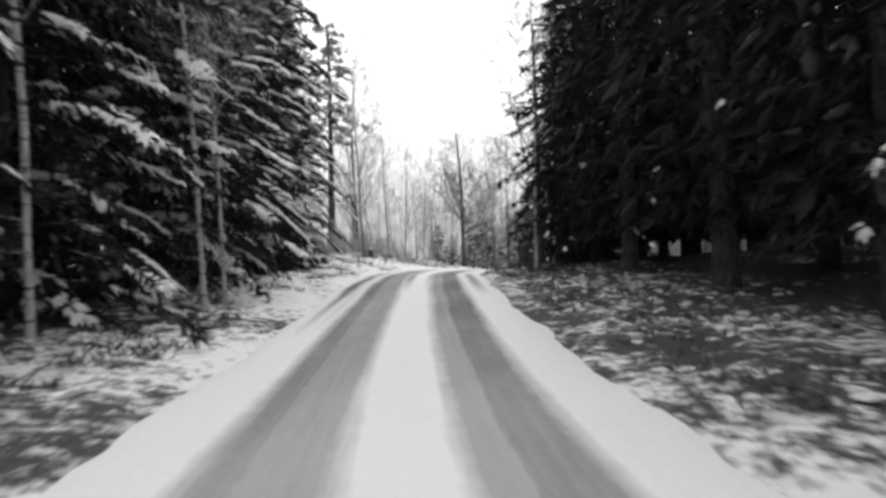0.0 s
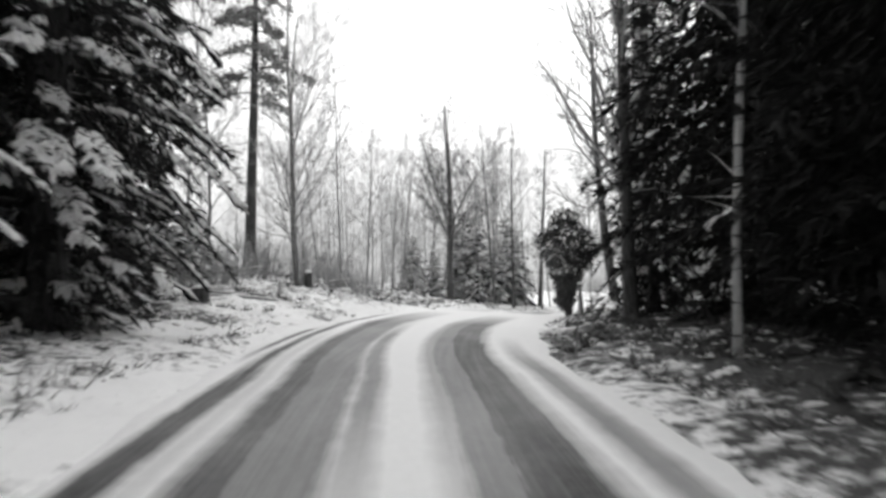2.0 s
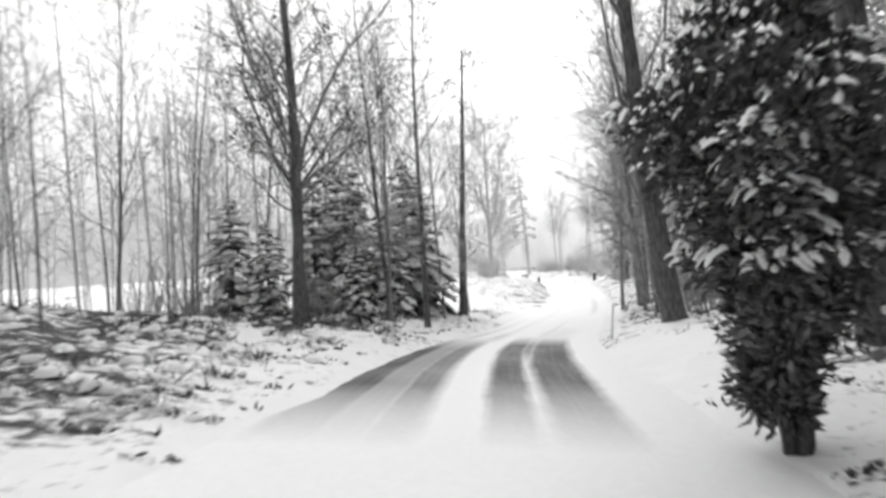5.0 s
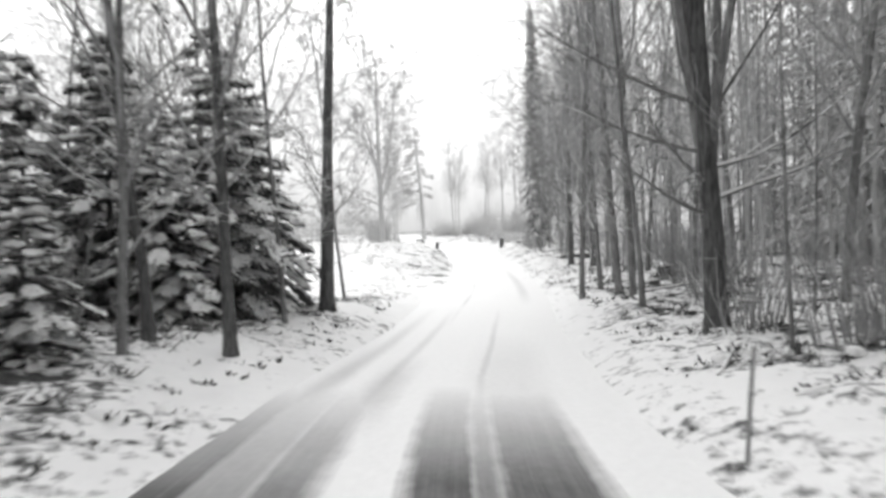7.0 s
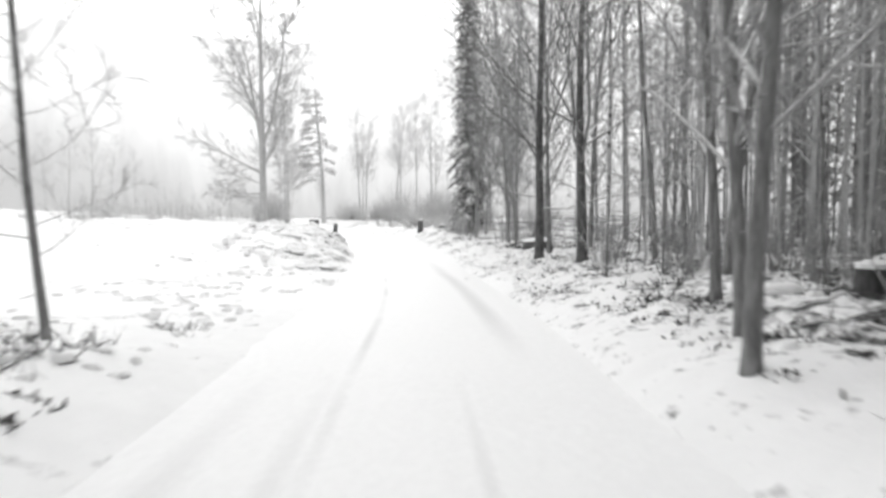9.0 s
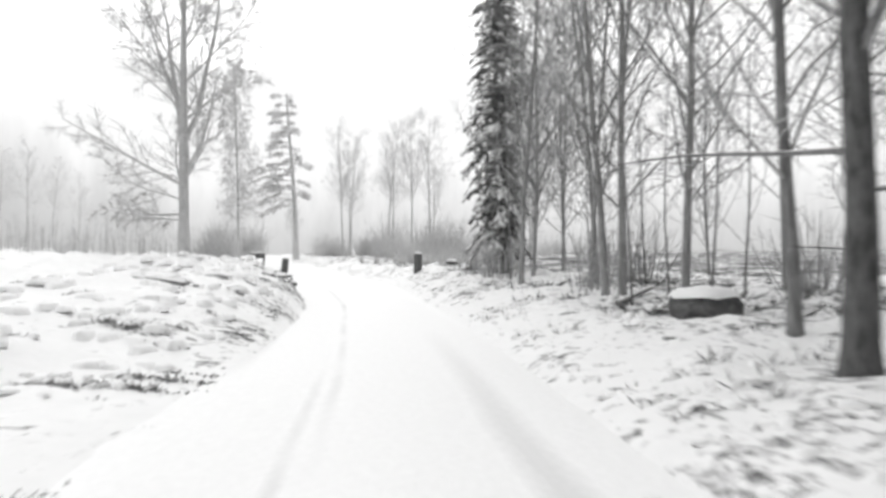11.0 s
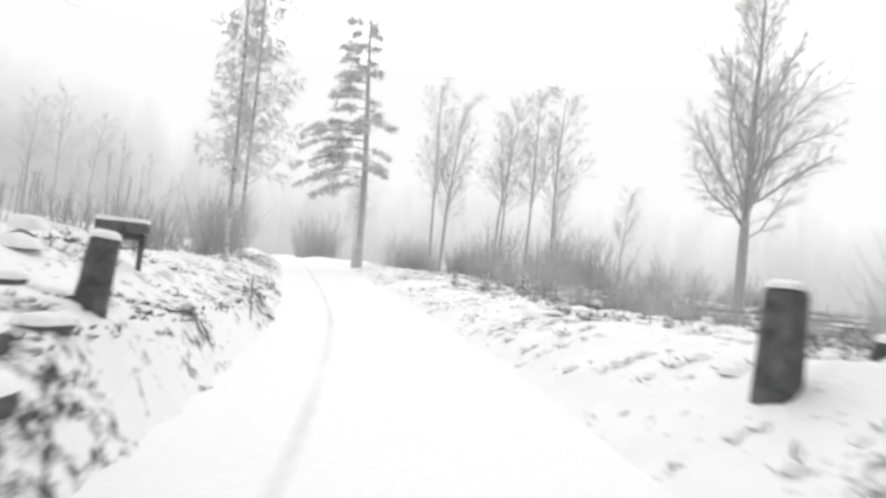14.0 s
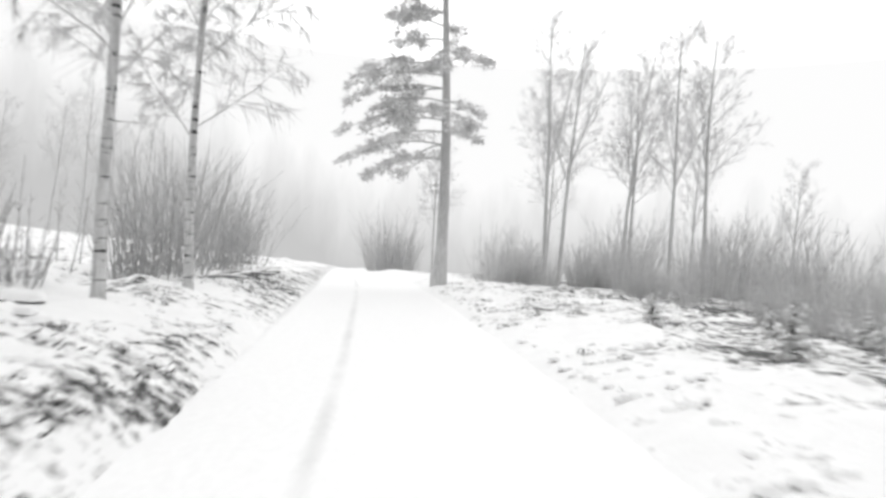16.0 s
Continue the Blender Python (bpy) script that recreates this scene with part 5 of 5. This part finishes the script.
def verge(count, s0, s1, lo, hi, side, patch):
    """Places in a strip beside the road, in patches."""
    out = []
    while len(out) < count:
        s, lat = RNG.uniform(s0, s1), side * RNG.uniform(lo, hi)
        i = int(np.searchsorted(LINE[:, 0], s))
        x, y = LINE[i, 1] + math.cos(LINE[i, 5]) * lat, LINE[i, 2] - math.sin(LINE[i, 5]) * lat
        if noise.noise((x * 0.7, y * 0.7, 2)) + 0.5 * noise.noise((x * 2.1, y * 2.1, 4)) > patch:
            out.append((x, y))
    return out


grass("withered_undergrowth", "dark withered bracken under the spruces", verge(2600, -2, 34, 2.5, 6.5, 1, -0.1), LITTER, 0.17, 9, 0.1)
grass("withered_undergrowth", "withered bracken and grass on the snowy left verge", verge(1100, -2, 12, 2.6, 6.5, -1, 0.0) + verge(300, 12, 34, 2.6, 6.0, -1, 0.2), LITTER, 0.16, 9, 0.1)
grass("withered_undergrowth", "withered stalks on the forest floor at the bend", verge(1300, 32, 58, 2.8, 9, -1, 0.0) + verge(420, 22, 38, 4.2, 10, -1, 0.1) + verge(900, 38, 78, 2.8, 9, 1, 0.1), LITTER, 0.2, 8, 0.08)
grass("withered_undergrowth", "short withered grass along the road's edge", verge(110, 70, 112, 2.1, 3.4, -1, 0.2) + verge(160, 60, 112, 2.0, 2.7, 1, 0.1), LITTER_PALE, 0.1, 9, 0.14)
grass("withered_undergrowth", "pale withered tussocks at the foot of the field bank", verge(130, 69, 84, 2.2, 4.2, -1, 0.35) + verge(70, 79, 93, 2.1, 5.0, -1, 0.3), LITTER_PALE, 0.11, 12, 0.16)
grass("withered_undergrowth", "withered tufts along the snowy field bank", verge(300, 69, 112, 2.5, 6.5, -1, 0.4) + verge(500, 80, 112, 2.6, 7, 1, 0.2), LITTER_PALE, 0.11, 9, 0.12)

grass("fallen_leaves", "mottled withered litter along the edge of the road", verge(420, 64, 84, 1.8, 2.7, -1, 0.1) + verge(90, 84, 100, 1.9, 2.6, -1, 0.0), LITTER_PALE, 0.05, 6, 0.5)
grass("withered_undergrowth", "dark withered litter showing through the snow of the bank", verge(150, 82.5, 99, 2.1, 4.6, -1, 0.25) + verge(170, 82.5, 99, 1.8, 2.3, -1, -0.3) + verge(110, 70, 82, 2.2, 4.6, -1, 0.25), LITTER, 0.06, 8, 0.35)
grass("fallen_leaves", "fallen withered leaves strewn over the snow", verge(650, 22, 36, 1.95, 5.5, 1, -0.2) + verge(900, 43, 64, 2.3, 8, 1, -0.1) + verge(1000, 33, 54, 2.2, 8, -1, -0.15), LITTER, 0.085, 7, 0.4)


def hummocks(name, label, places, size):
    s = Soup()
    at = np.array(places)
    z = land(at[:, 0], at[:, 1])
    foot = np.c_[at, z[0] + bumps(at[:, 0], at[:, 1], z[2])]
    s.lumps(foot, np.c_[RNG.uniform(0.5, 1.3, len(at)), RNG.uniform(0.5, 1.3, len(at)), RNG.uniform(0.35, 0.8, len(at))] * size)
    tagged(new(name, s.mesh(name, SNOW, True)), label, "snow", kind="stuff")


hummocks("snow_cover", "small lumps of snow on litter and grass", verge(700, -2, 34, 2.6, 6.5, 1, 0.0) + verge(500, -2, 34, 2.8, 6, -1, 0.0), 0.075)
hummocks("snow_cover", "small lumps of snow on the forest floor", verge(900, 34, 112, 2.6, 8, 1, 0.05) + verge(600, 34, 70, 2.4, 7, -1, 0.05) + verge(150, 70, 112, 2.4, 7, -1, 0.05), 0.1)


hummocks("snow_cover", "snow lumps over the brushwood on the rise", verge(420, 29, 42, 3.4, 9, -1, -0.2), 0.13)
hummocks("snow_cover", "mounds of snow heaped over the stones of the field bank", verge(260, 70, 92, 2.5, 6.5, -1, -0.15), 0.2)
hummocks("snow_cover", "ridge of small snow lumps along the road's edge", verge(300, 76, 112, 1.9, 2.7, -1, -0.2) + verge(350, 60, 112, 1.9, 2.7, 1, -0.2), 0.07)


def boulder(x, y, size, label, sink=0.25, cap=0.5, turn=0.0, mat=None):
    """A rounded, broken stone with a cap of snow on its top."""
    root = new("boulder")
    below = root
    for name, stuff, grow, z0 in (("rock", mat or STONE_POST, 1.0, -9), ("snow_cap", SNOW, 1.05, cap)):
        bm = bmesh.new()
        bmesh.ops.create_icosphere(bm, subdivisions=3, radius=1)
        for v in bm.verts:
            p = v.co.copy()
            f = 1 + 0.22 * noise.noise(p * 1.4 + Vector((x, y, 0))) + 0.06 * noise.noise(p * 4)
            v.co = Vector((p.x * size[0], p.y * size[1], max(p.z, -0.5) * size[2])) * f * grow
            v.co.z = min(v.co.z, size[2] * (0.86 + 0.1 * noise.noise(p * 2))) + (0.06 * size[2] if z0 > -9 else 0)
        if z0 > -9:
            bmesh.ops.delete(bm, geom=[v for v in bm.verts if v.co.z < z0 * size[2] * (1 + 0.25 * noise.noise(v.co * 3))], context="VERTS")
        me = bpy.data.meshes.new(name)
        bm.to_mesh(me)
        bm.free()
        me.materials.append(stuff)
        me.shade_smooth()
        ob = new(name, me)
        ob.parent = below
        below = ob
    root.matrix_basis = pose(x, y, height(x, y) - sink * size[2], 0, 0, turn)
    return tagged(root, label, "boulder")


boulder(23.1, 64.5, (0.7, 0.5, 0.36), "broad dark boulder under a thick cap of snow", 0.0, 0.45, 20)
for x, y, d in [(23.4, 67.0, 0.3), (20.9, 60.2, 0.26), (25.3, 70.0, 0.28), (16.6, 52.4, 0.35), (15.0, 50.0, 0.25), (-2.9, 35.9, 0.35), (-5.2, 32.0, 0.3), (20.1, 76.6, 0.24), (20.9, 79.8, 0.3), (21.9, 82.6, 0.26), (23.3, 91.6, 0.5), (23.7, 90.4, 0.4), (24.1, 90.9, 0.32), (22.8, 89.2, 0.45), (23.9, 93.0, 0.45), (24.5, 94.6, 0.35), (23.2, 87.4, 0.25), (21.9, 79.6, 0.3), (22.4, 80.3, 0.24), (21.4, 80.5, 0.3), (21.2, 79.0, 0.26), (22.0, 81.0, 0.22), (20.6, 80.4, 0.28), (21.7, 78.4, 0.2), (22.1, 79.9, 0.34), (21.8, 80.2, 0.36), (22.3, 79.3, 0.28), (21.5, 79.3, 0.32)]:
    boulder(x, y, (d * 0.8, d * 0.55, d * 0.5), "small dark stone poking out of the snow", 0.4, 0.22, d * 900)


def post(x, y, high, thick, label, lean=(0, 0), mat=None, turn=0.0):
    """A rough squared stone post with a little snow on its head."""
    root = new("stone_post")
    s = Soup()
    ring = [(-1, -0.7), (-0.6, -1), (0.7, -1), (1, -0.6), (1, 0.7), (0.5, 1), (-0.7, 1), (-1, 0.5)]
    levels = [(-0.2, 1.1), (0.1, 1.06), (0.4, 1.0), (0.75, 0.97), (0.95, 0.93), (1.0, 0.8)]
    s.add([(px * thick * g * (1 + 0.05 * noise.noise((px, py, z * 3))), py * thick * 0.8 * g, z * high) for z, g in levels for px, py in ring],
          [(i * 8 + k, i * 8 + (k + 1) % 8, i * 8 + 8 + (k + 1) % 8, i * 8 + 8 + k) for i in range(5) for k in range(8)] + [tuple(range(40, 48))])
    shaft = part("shaft", s, mat or STONE_POST, root)
    c = Soup()
    c.add([(px * thick * g, py * thick * 0.8 * g, high * 1.0 + z) for z, g in ((0.002, 0.95), (0.035, 0.9), (0.06, 0.55)) for px, py in ring],
          [(i * 8 + k, i * 8 + (k + 1) % 8, i * 8 + 8 + (k + 1) % 8, i * 8 + 8 + k) for i in range(2) for k in range(8)] + [tuple(range(16, 24))])
    part("snow_cap", c, SNOW, shaft, "white cap of snow")
    root.matrix_basis = pose(x, y, height(x, y), lean[0], lean[1], turn)
    return tagged(root, label, "post", "old roadside posts")


post(26.55, 78.35, 0.66, 0.14, "upright dark stone post at the roadside, snow on top", (0, 2), turn=20)
post(22.6, 81.0, 0.52, 0.11, "short leaning stone post on the bank, snow on top", (3, 5), turn=10)


def snow_board(x, y, turn):
    """A low wooden stand: a deep cross board on two legs, snow along the top."""
    root = new("wooden_stand")

    def block(name, lo, hi, mat):
        bm = bmesh.new()
        bmesh.ops.create_cube(bm, size=1)
        for v in bm.verts:
            v.co = [a + (b - a) * (c + 0.5) for a, b, c in zip(lo, hi, v.co)]
        bmesh.ops.bevel(bm, geom=bm.edges[:], offset=0.008, segments=1, affect="EDGES")
        me = bpy.data.meshes.new(name)
        bm.to_mesh(me)
        bm.free()
        me.materials.append(mat)
        new(name, me).parent = root

    block("leg", (-0.36, -0.05, -0.25), (-0.28, 0.05, 0.62), WOOD_OLD)
    block("leg", (0.28, -0.05, -0.25), (0.36, 0.05, 0.62), WOOD_OLD)
    block("board", (-0.4, -0.16, 0.62), (0.4, 0.16, 0.8), WOOD_OLD)
    block("rail", (-0.36, -0.075, 0.5), (0.36, -0.055, 0.62), WOOD_OLD)
    block("side_board", (0.365, -0.14, 0.36), (0.39, 0.14, 0.617), WOOD_OLD)
    block("snow_cap", (-0.41, -0.17, 0.803), (0.41, 0.17, 0.87), SNOW)
    root.matrix_basis = pose(x, y, height(x, y), 0, 0, turn) @ Matrix.Scale(0.7, 4)
    tagged(root, "low weathered wooden stand on two legs, snow on top", "stand")


snow_board(22.62, 84.2, -8)


def stump(x, y, high, thick, label, mat=None, lean=(0, 0)):
    root = new("tree_stump")
    s, c = Soup(), Soup()
    s.tube([(0, 0, -0.15), (0, 0, 0.1), (0, 0, high)], (thick * 1.4, thick * 1.05, thick * 0.95), 10, True)
    c.tube([(0, 0, high + 0.003), (0, 0, high + 0.05), (0, 0, high + 0.08)], (thick * 0.98, thick * 0.95, thick * 0.5), 10, True)
    stem = part("stem", s, mat or BARK_DARK, root)
    part("snow_cap", c, SNOW, stem, "white cap of snow")
    root.matrix_basis = pose(x, y, height(x, y), *lean)
    tagged(root, label, "stump")


stump(-4.1, 35.5, 0.45, 0.12, "dark tree stump with a snow cap on the rise")
stump(-4.3, 31.7, 0.34, 0.06, "pale broken birch stub on the rise", WOOD_CUT, (0, 8))
stump(28.1, 78.5, 0.16, 0.2, "low broad stump under a disc of snow")
stump(37.6, 95.1, 0.42, 0.1, "short grey stub with a snow cap in the field", BARK_MID)
stump(15.9, 51.0, 0.35, 0.2, "dark low stump among the bare trees")
stump(-5.5, 28.7, 0.26, 0.18, "dark low stump at the wood's edge")


def stake(x, y, high, thick, label, lean=(0, 0), cap=True, category="stake"):
    root = new("wooden_stake")
    s = Soup()
    s.tube([(0, 0, -0.2), (0, 0, high * 0.5), (0.01, 0, high)], (thick, thick * 0.95, thick * 0.85), 7, True)
    shaft = part("shaft", s, WOOD_OLD if thick > 0.02 else BARK_MID, root)
    if cap:
        c = Soup()
        c.tube([(0.01, 0, high + 0.002), (0.01, 0, high + 0.04), (0.01, 0, high + 0.055)], (thick * 1.4, thick * 1.5, thick * 0.8), 7, True)
        part("snow_cap", c, SNOW, shaft, "white cap of snow")
    root.matrix_basis = pose(x, y, height(x, y), *lean)
    tagged(root, label, category)


stake(4.55, 32.7, 0.92, 0.055, "short dark wooden stake with a snow cap beside a bush", (0, -4))
for x, y, high, lean in [(7.22, 41.13, 0.72, (0, 6)), (1.45, 21.6, 0.9, (0, 4)), (2.6, 24.8, 0.85, (0, -3)), (24.5, 86.1, 0.62, (0, -4))]:
    stake(x, y, high, 0.014, "thin dark marker stick pushed into the verge", lean, False, "marker stick")


def log(x0, y0, x1, y1, thick, lift, label):
    root = new("fallen_branch")
    s, c = Soup(), Soup()
    u = np.linspace(0, 1, 7)
    px, py = x0 + (x1 - x0) * u, y0 + (y1 - y0) * u
    pz = land(px, py)[0] + lift * u + thick * 0.6 + np.array([0.03 * noise.noise((p, q, 1)) for p, q in zip(px, py)])
    pts = np.c_[px, py, pz] - np.array([x0, y0, pz[0]])
    s.tube(pts, thick * np.linspace(1, 0.55, 7), 8, True)
    c.tube(pts + np.array([0, 0, thick * 0.55]), thick * 0.72 * np.linspace(1, 0.6, 7), 6)
    wood = part("bark", s, BARK_GREY, root)
    part("snow", c, SNOW, wood, "snow lying along it")
    root.location = (x0, y0, pz[0])
    tagged(root, label, "log")


WINDFALL_BEND = [(-5.9, 29.4, -4.0, 30.0, 0.05, 0.0), (-6.4, 30.0, -4.4, 30.8, 0.045, 0.0), (-3.9, 36.6, -2.8, 37.4, 0.06, 0.3), (-3.4, 37.6, -2.3, 37.0, 0.05, 0.3),
                                    (-4.6, 36.8, -2.8, 37.4, 0.05, 0.15), (-7.4, 34.2, -5.6, 35.4, 0.05, 0.4), (12.6, 46.2, 14.0, 47.4, 0.04, 0.1), (13.4, 49.0, 15.4, 48.4, 0.04, 0.05)]
WINDFALL_FIELD = [(22.0, 61.0, 23.8, 62.4, 0.06, 0.1), (23.2, 66.2, 24.6, 66.6, 0.05, 0.12), (12.8, 45.0, 14.6, 44.2, 0.05, 0.1), (8.6, 42.6, 9.8, 43.4, 0.03, 0.0), (16.0, 75.0, 17.8, 73.2, 0.08, 0.0), (26.2, 101.4, 27.0, 102.8, 0.05, 0.25),
                                    (26.0, 102.2, 27.2, 102.2, 0.04, 0.3), (26.6, 103.4, 27.4, 104.6, 0.05, 0.15), (25.6, 101.0, 26.6, 100.6, 0.04, 0.2)]
for x0, y0, x1, y1, thick, lift in WINDFALL_BEND + WINDFALL_FIELD:
    log(x0, y0, x1, y1, thick, lift, "fallen branch half buried in the snow")


def broken_tree(x, y, label):
    """A thick old tree: a short bole, two great stems above it, sawn stubs and a few bent limbs."""
    root = new("broken_tree")
    up = np.array([0, 0, 1.0])
    s = Soup()
    s.tube([(0, 0, -0.2), (0, 0, 0.3), (0.02, 0, 1.0), (0.05, 0, 1.75)], (0.5, 0.34, 0.27, 0.36), 12)
    part("bole", s, BARK_MID, root, smooth=True)
    for pts, radii in [([(0.02, 0, 1.55), (0.08, 0.02, 2.7), (0.2, 0.05, 4.1), (0.28, 0.05, 5.4)], (0.3, 0.27, 0.25, 0.22)),
                       ([(0.2, 0.1, 2.5), (0.32, 0.1, 3.6), (0.45, 0.1, 4.8), (0.62, 0.1, 6.4)], (0.16, 0.19, 0.17, 0.1)),
                       ([(0.25, 0.05, 5.2), (0.1, 0.1, 6.1), (-0.05, 0.1, 7.2), (-0.1, 0.1, 8.6)], (0.17, 0.14, 0.1, 0.03)),
                       ([(0.5, 0.1, 5.0), (0.75, 0.1, 5.8), (1.05, 0.1, 6.8), (1.3, 0.1, 8.2)], (0.15, 0.12, 0.09, 0.03)),
                       ([(0.18, 0, 1.65), (0.45, 0.05, 2.25), (0.72, 0.1, 2.75), (0.98, 0.1, 2.95)], (0.2, 0.17, 0.16, 0.12)),
                       ([(-0.1, 0, 1.6), (-0.3, 0, 2.05), (-0.6, 0.05, 2.3), (-1.1, 0.1, 2.25)], (0.11, 0.09, 0.07, 0.035)),
                       ([(0.86, 0.1, 2.7), (0.84, 0.1, 1.9), (0.76, 0.1, 0.95), (0.8, 0.1, 0.1)], (0.05, 0.05, 0.045, 0.035)),
                       ([(0.5, 0.1, 3.45), (1.05, 0.1, 4.1), (1.65, 0.1, 4.8), (2.5, 0.2, 6.1)], (0.13, 0.12, 0.1, 0.04)),
                       ([(0.05, 0, 2.9), (-0.3, 0.1, 4.15), (-0.85, 0.1, 4.85), (-1.15, 0.2, 5.35)], (0.12, 0.1, 0.08, 0.06)),
                       ([(-0.25, 0.1, 4.2), (-0.4, -0.1, 5.2), (-0.38, -0.1, 6.2), (-0.5, -0.2, 7.6)], (0.08, 0.07, 0.05, 0.02))]:
        s = Soup()
        s.tube(pts, radii, 9, True)
        for k in range(5):
            a = np.array(pts[2]) + (np.array(pts[3]) - np.array(pts[2])) * RNG.random()
            d = unit(np.array(pts[3]) - np.array(pts[2]) + RNG.normal(0, 0.8, 3))
            if radii[3] < 0.1 and pts[0][2] < 5 and pts[3][2] > 2.6:
                s.tube([a, a + d * 0.5, a + unit(d + up * 0.4) * RNG.uniform(0.9, 1.6)], (0.03, 0.02, 0.008), 4)
        part("limb", s, BARK_MID, root, smooth=True)
    root.matrix_basis = pose(x, y, height(x, y), 0, 0, -28)
    tagged(root, label, "tree")


broken_tree(30.95, 79.1, "thick old broken tree with sawn stubs and bent limbs")


def clod(x, y, size):
    """A little lump of dirty snow and leaves dropped on the road."""
    s = Soup()
    s.lumps(np.array([(0, 0, 0), (size * 0.9, size * 0.3, 0)]), np.array([(size, size * 0.6, size * 0.5), (size * 0.6, size * 0.5, size * 0.35)]))
    ob = new("snow_clod", s.mesh("snow_clod", BARK_GREY, True))
    ob.matrix_basis = pose(x, y, height(x, y) + 0.01)
    tagged(ob, "small dirty clod lying on the snowy road", "clod")


clod(17.85, 61.2, 0.07)
clod(22.1, 69.2, 0.04)

grass("withered_undergrowth", "dark withered grass on the snowy verge by the old trees", verge(240, 80.5, 91, 3.0, 6.5, 1, 0.1), LITTER_PALE, 0.13, 11, 0.12)
grass("withered_undergrowth", "withered tufts hanging over the field bank's edge", verge(80, 84, 96, 2.2, 4.5, -1, 0.15), LITTER_PALE, 0.1, 9, 0.12)
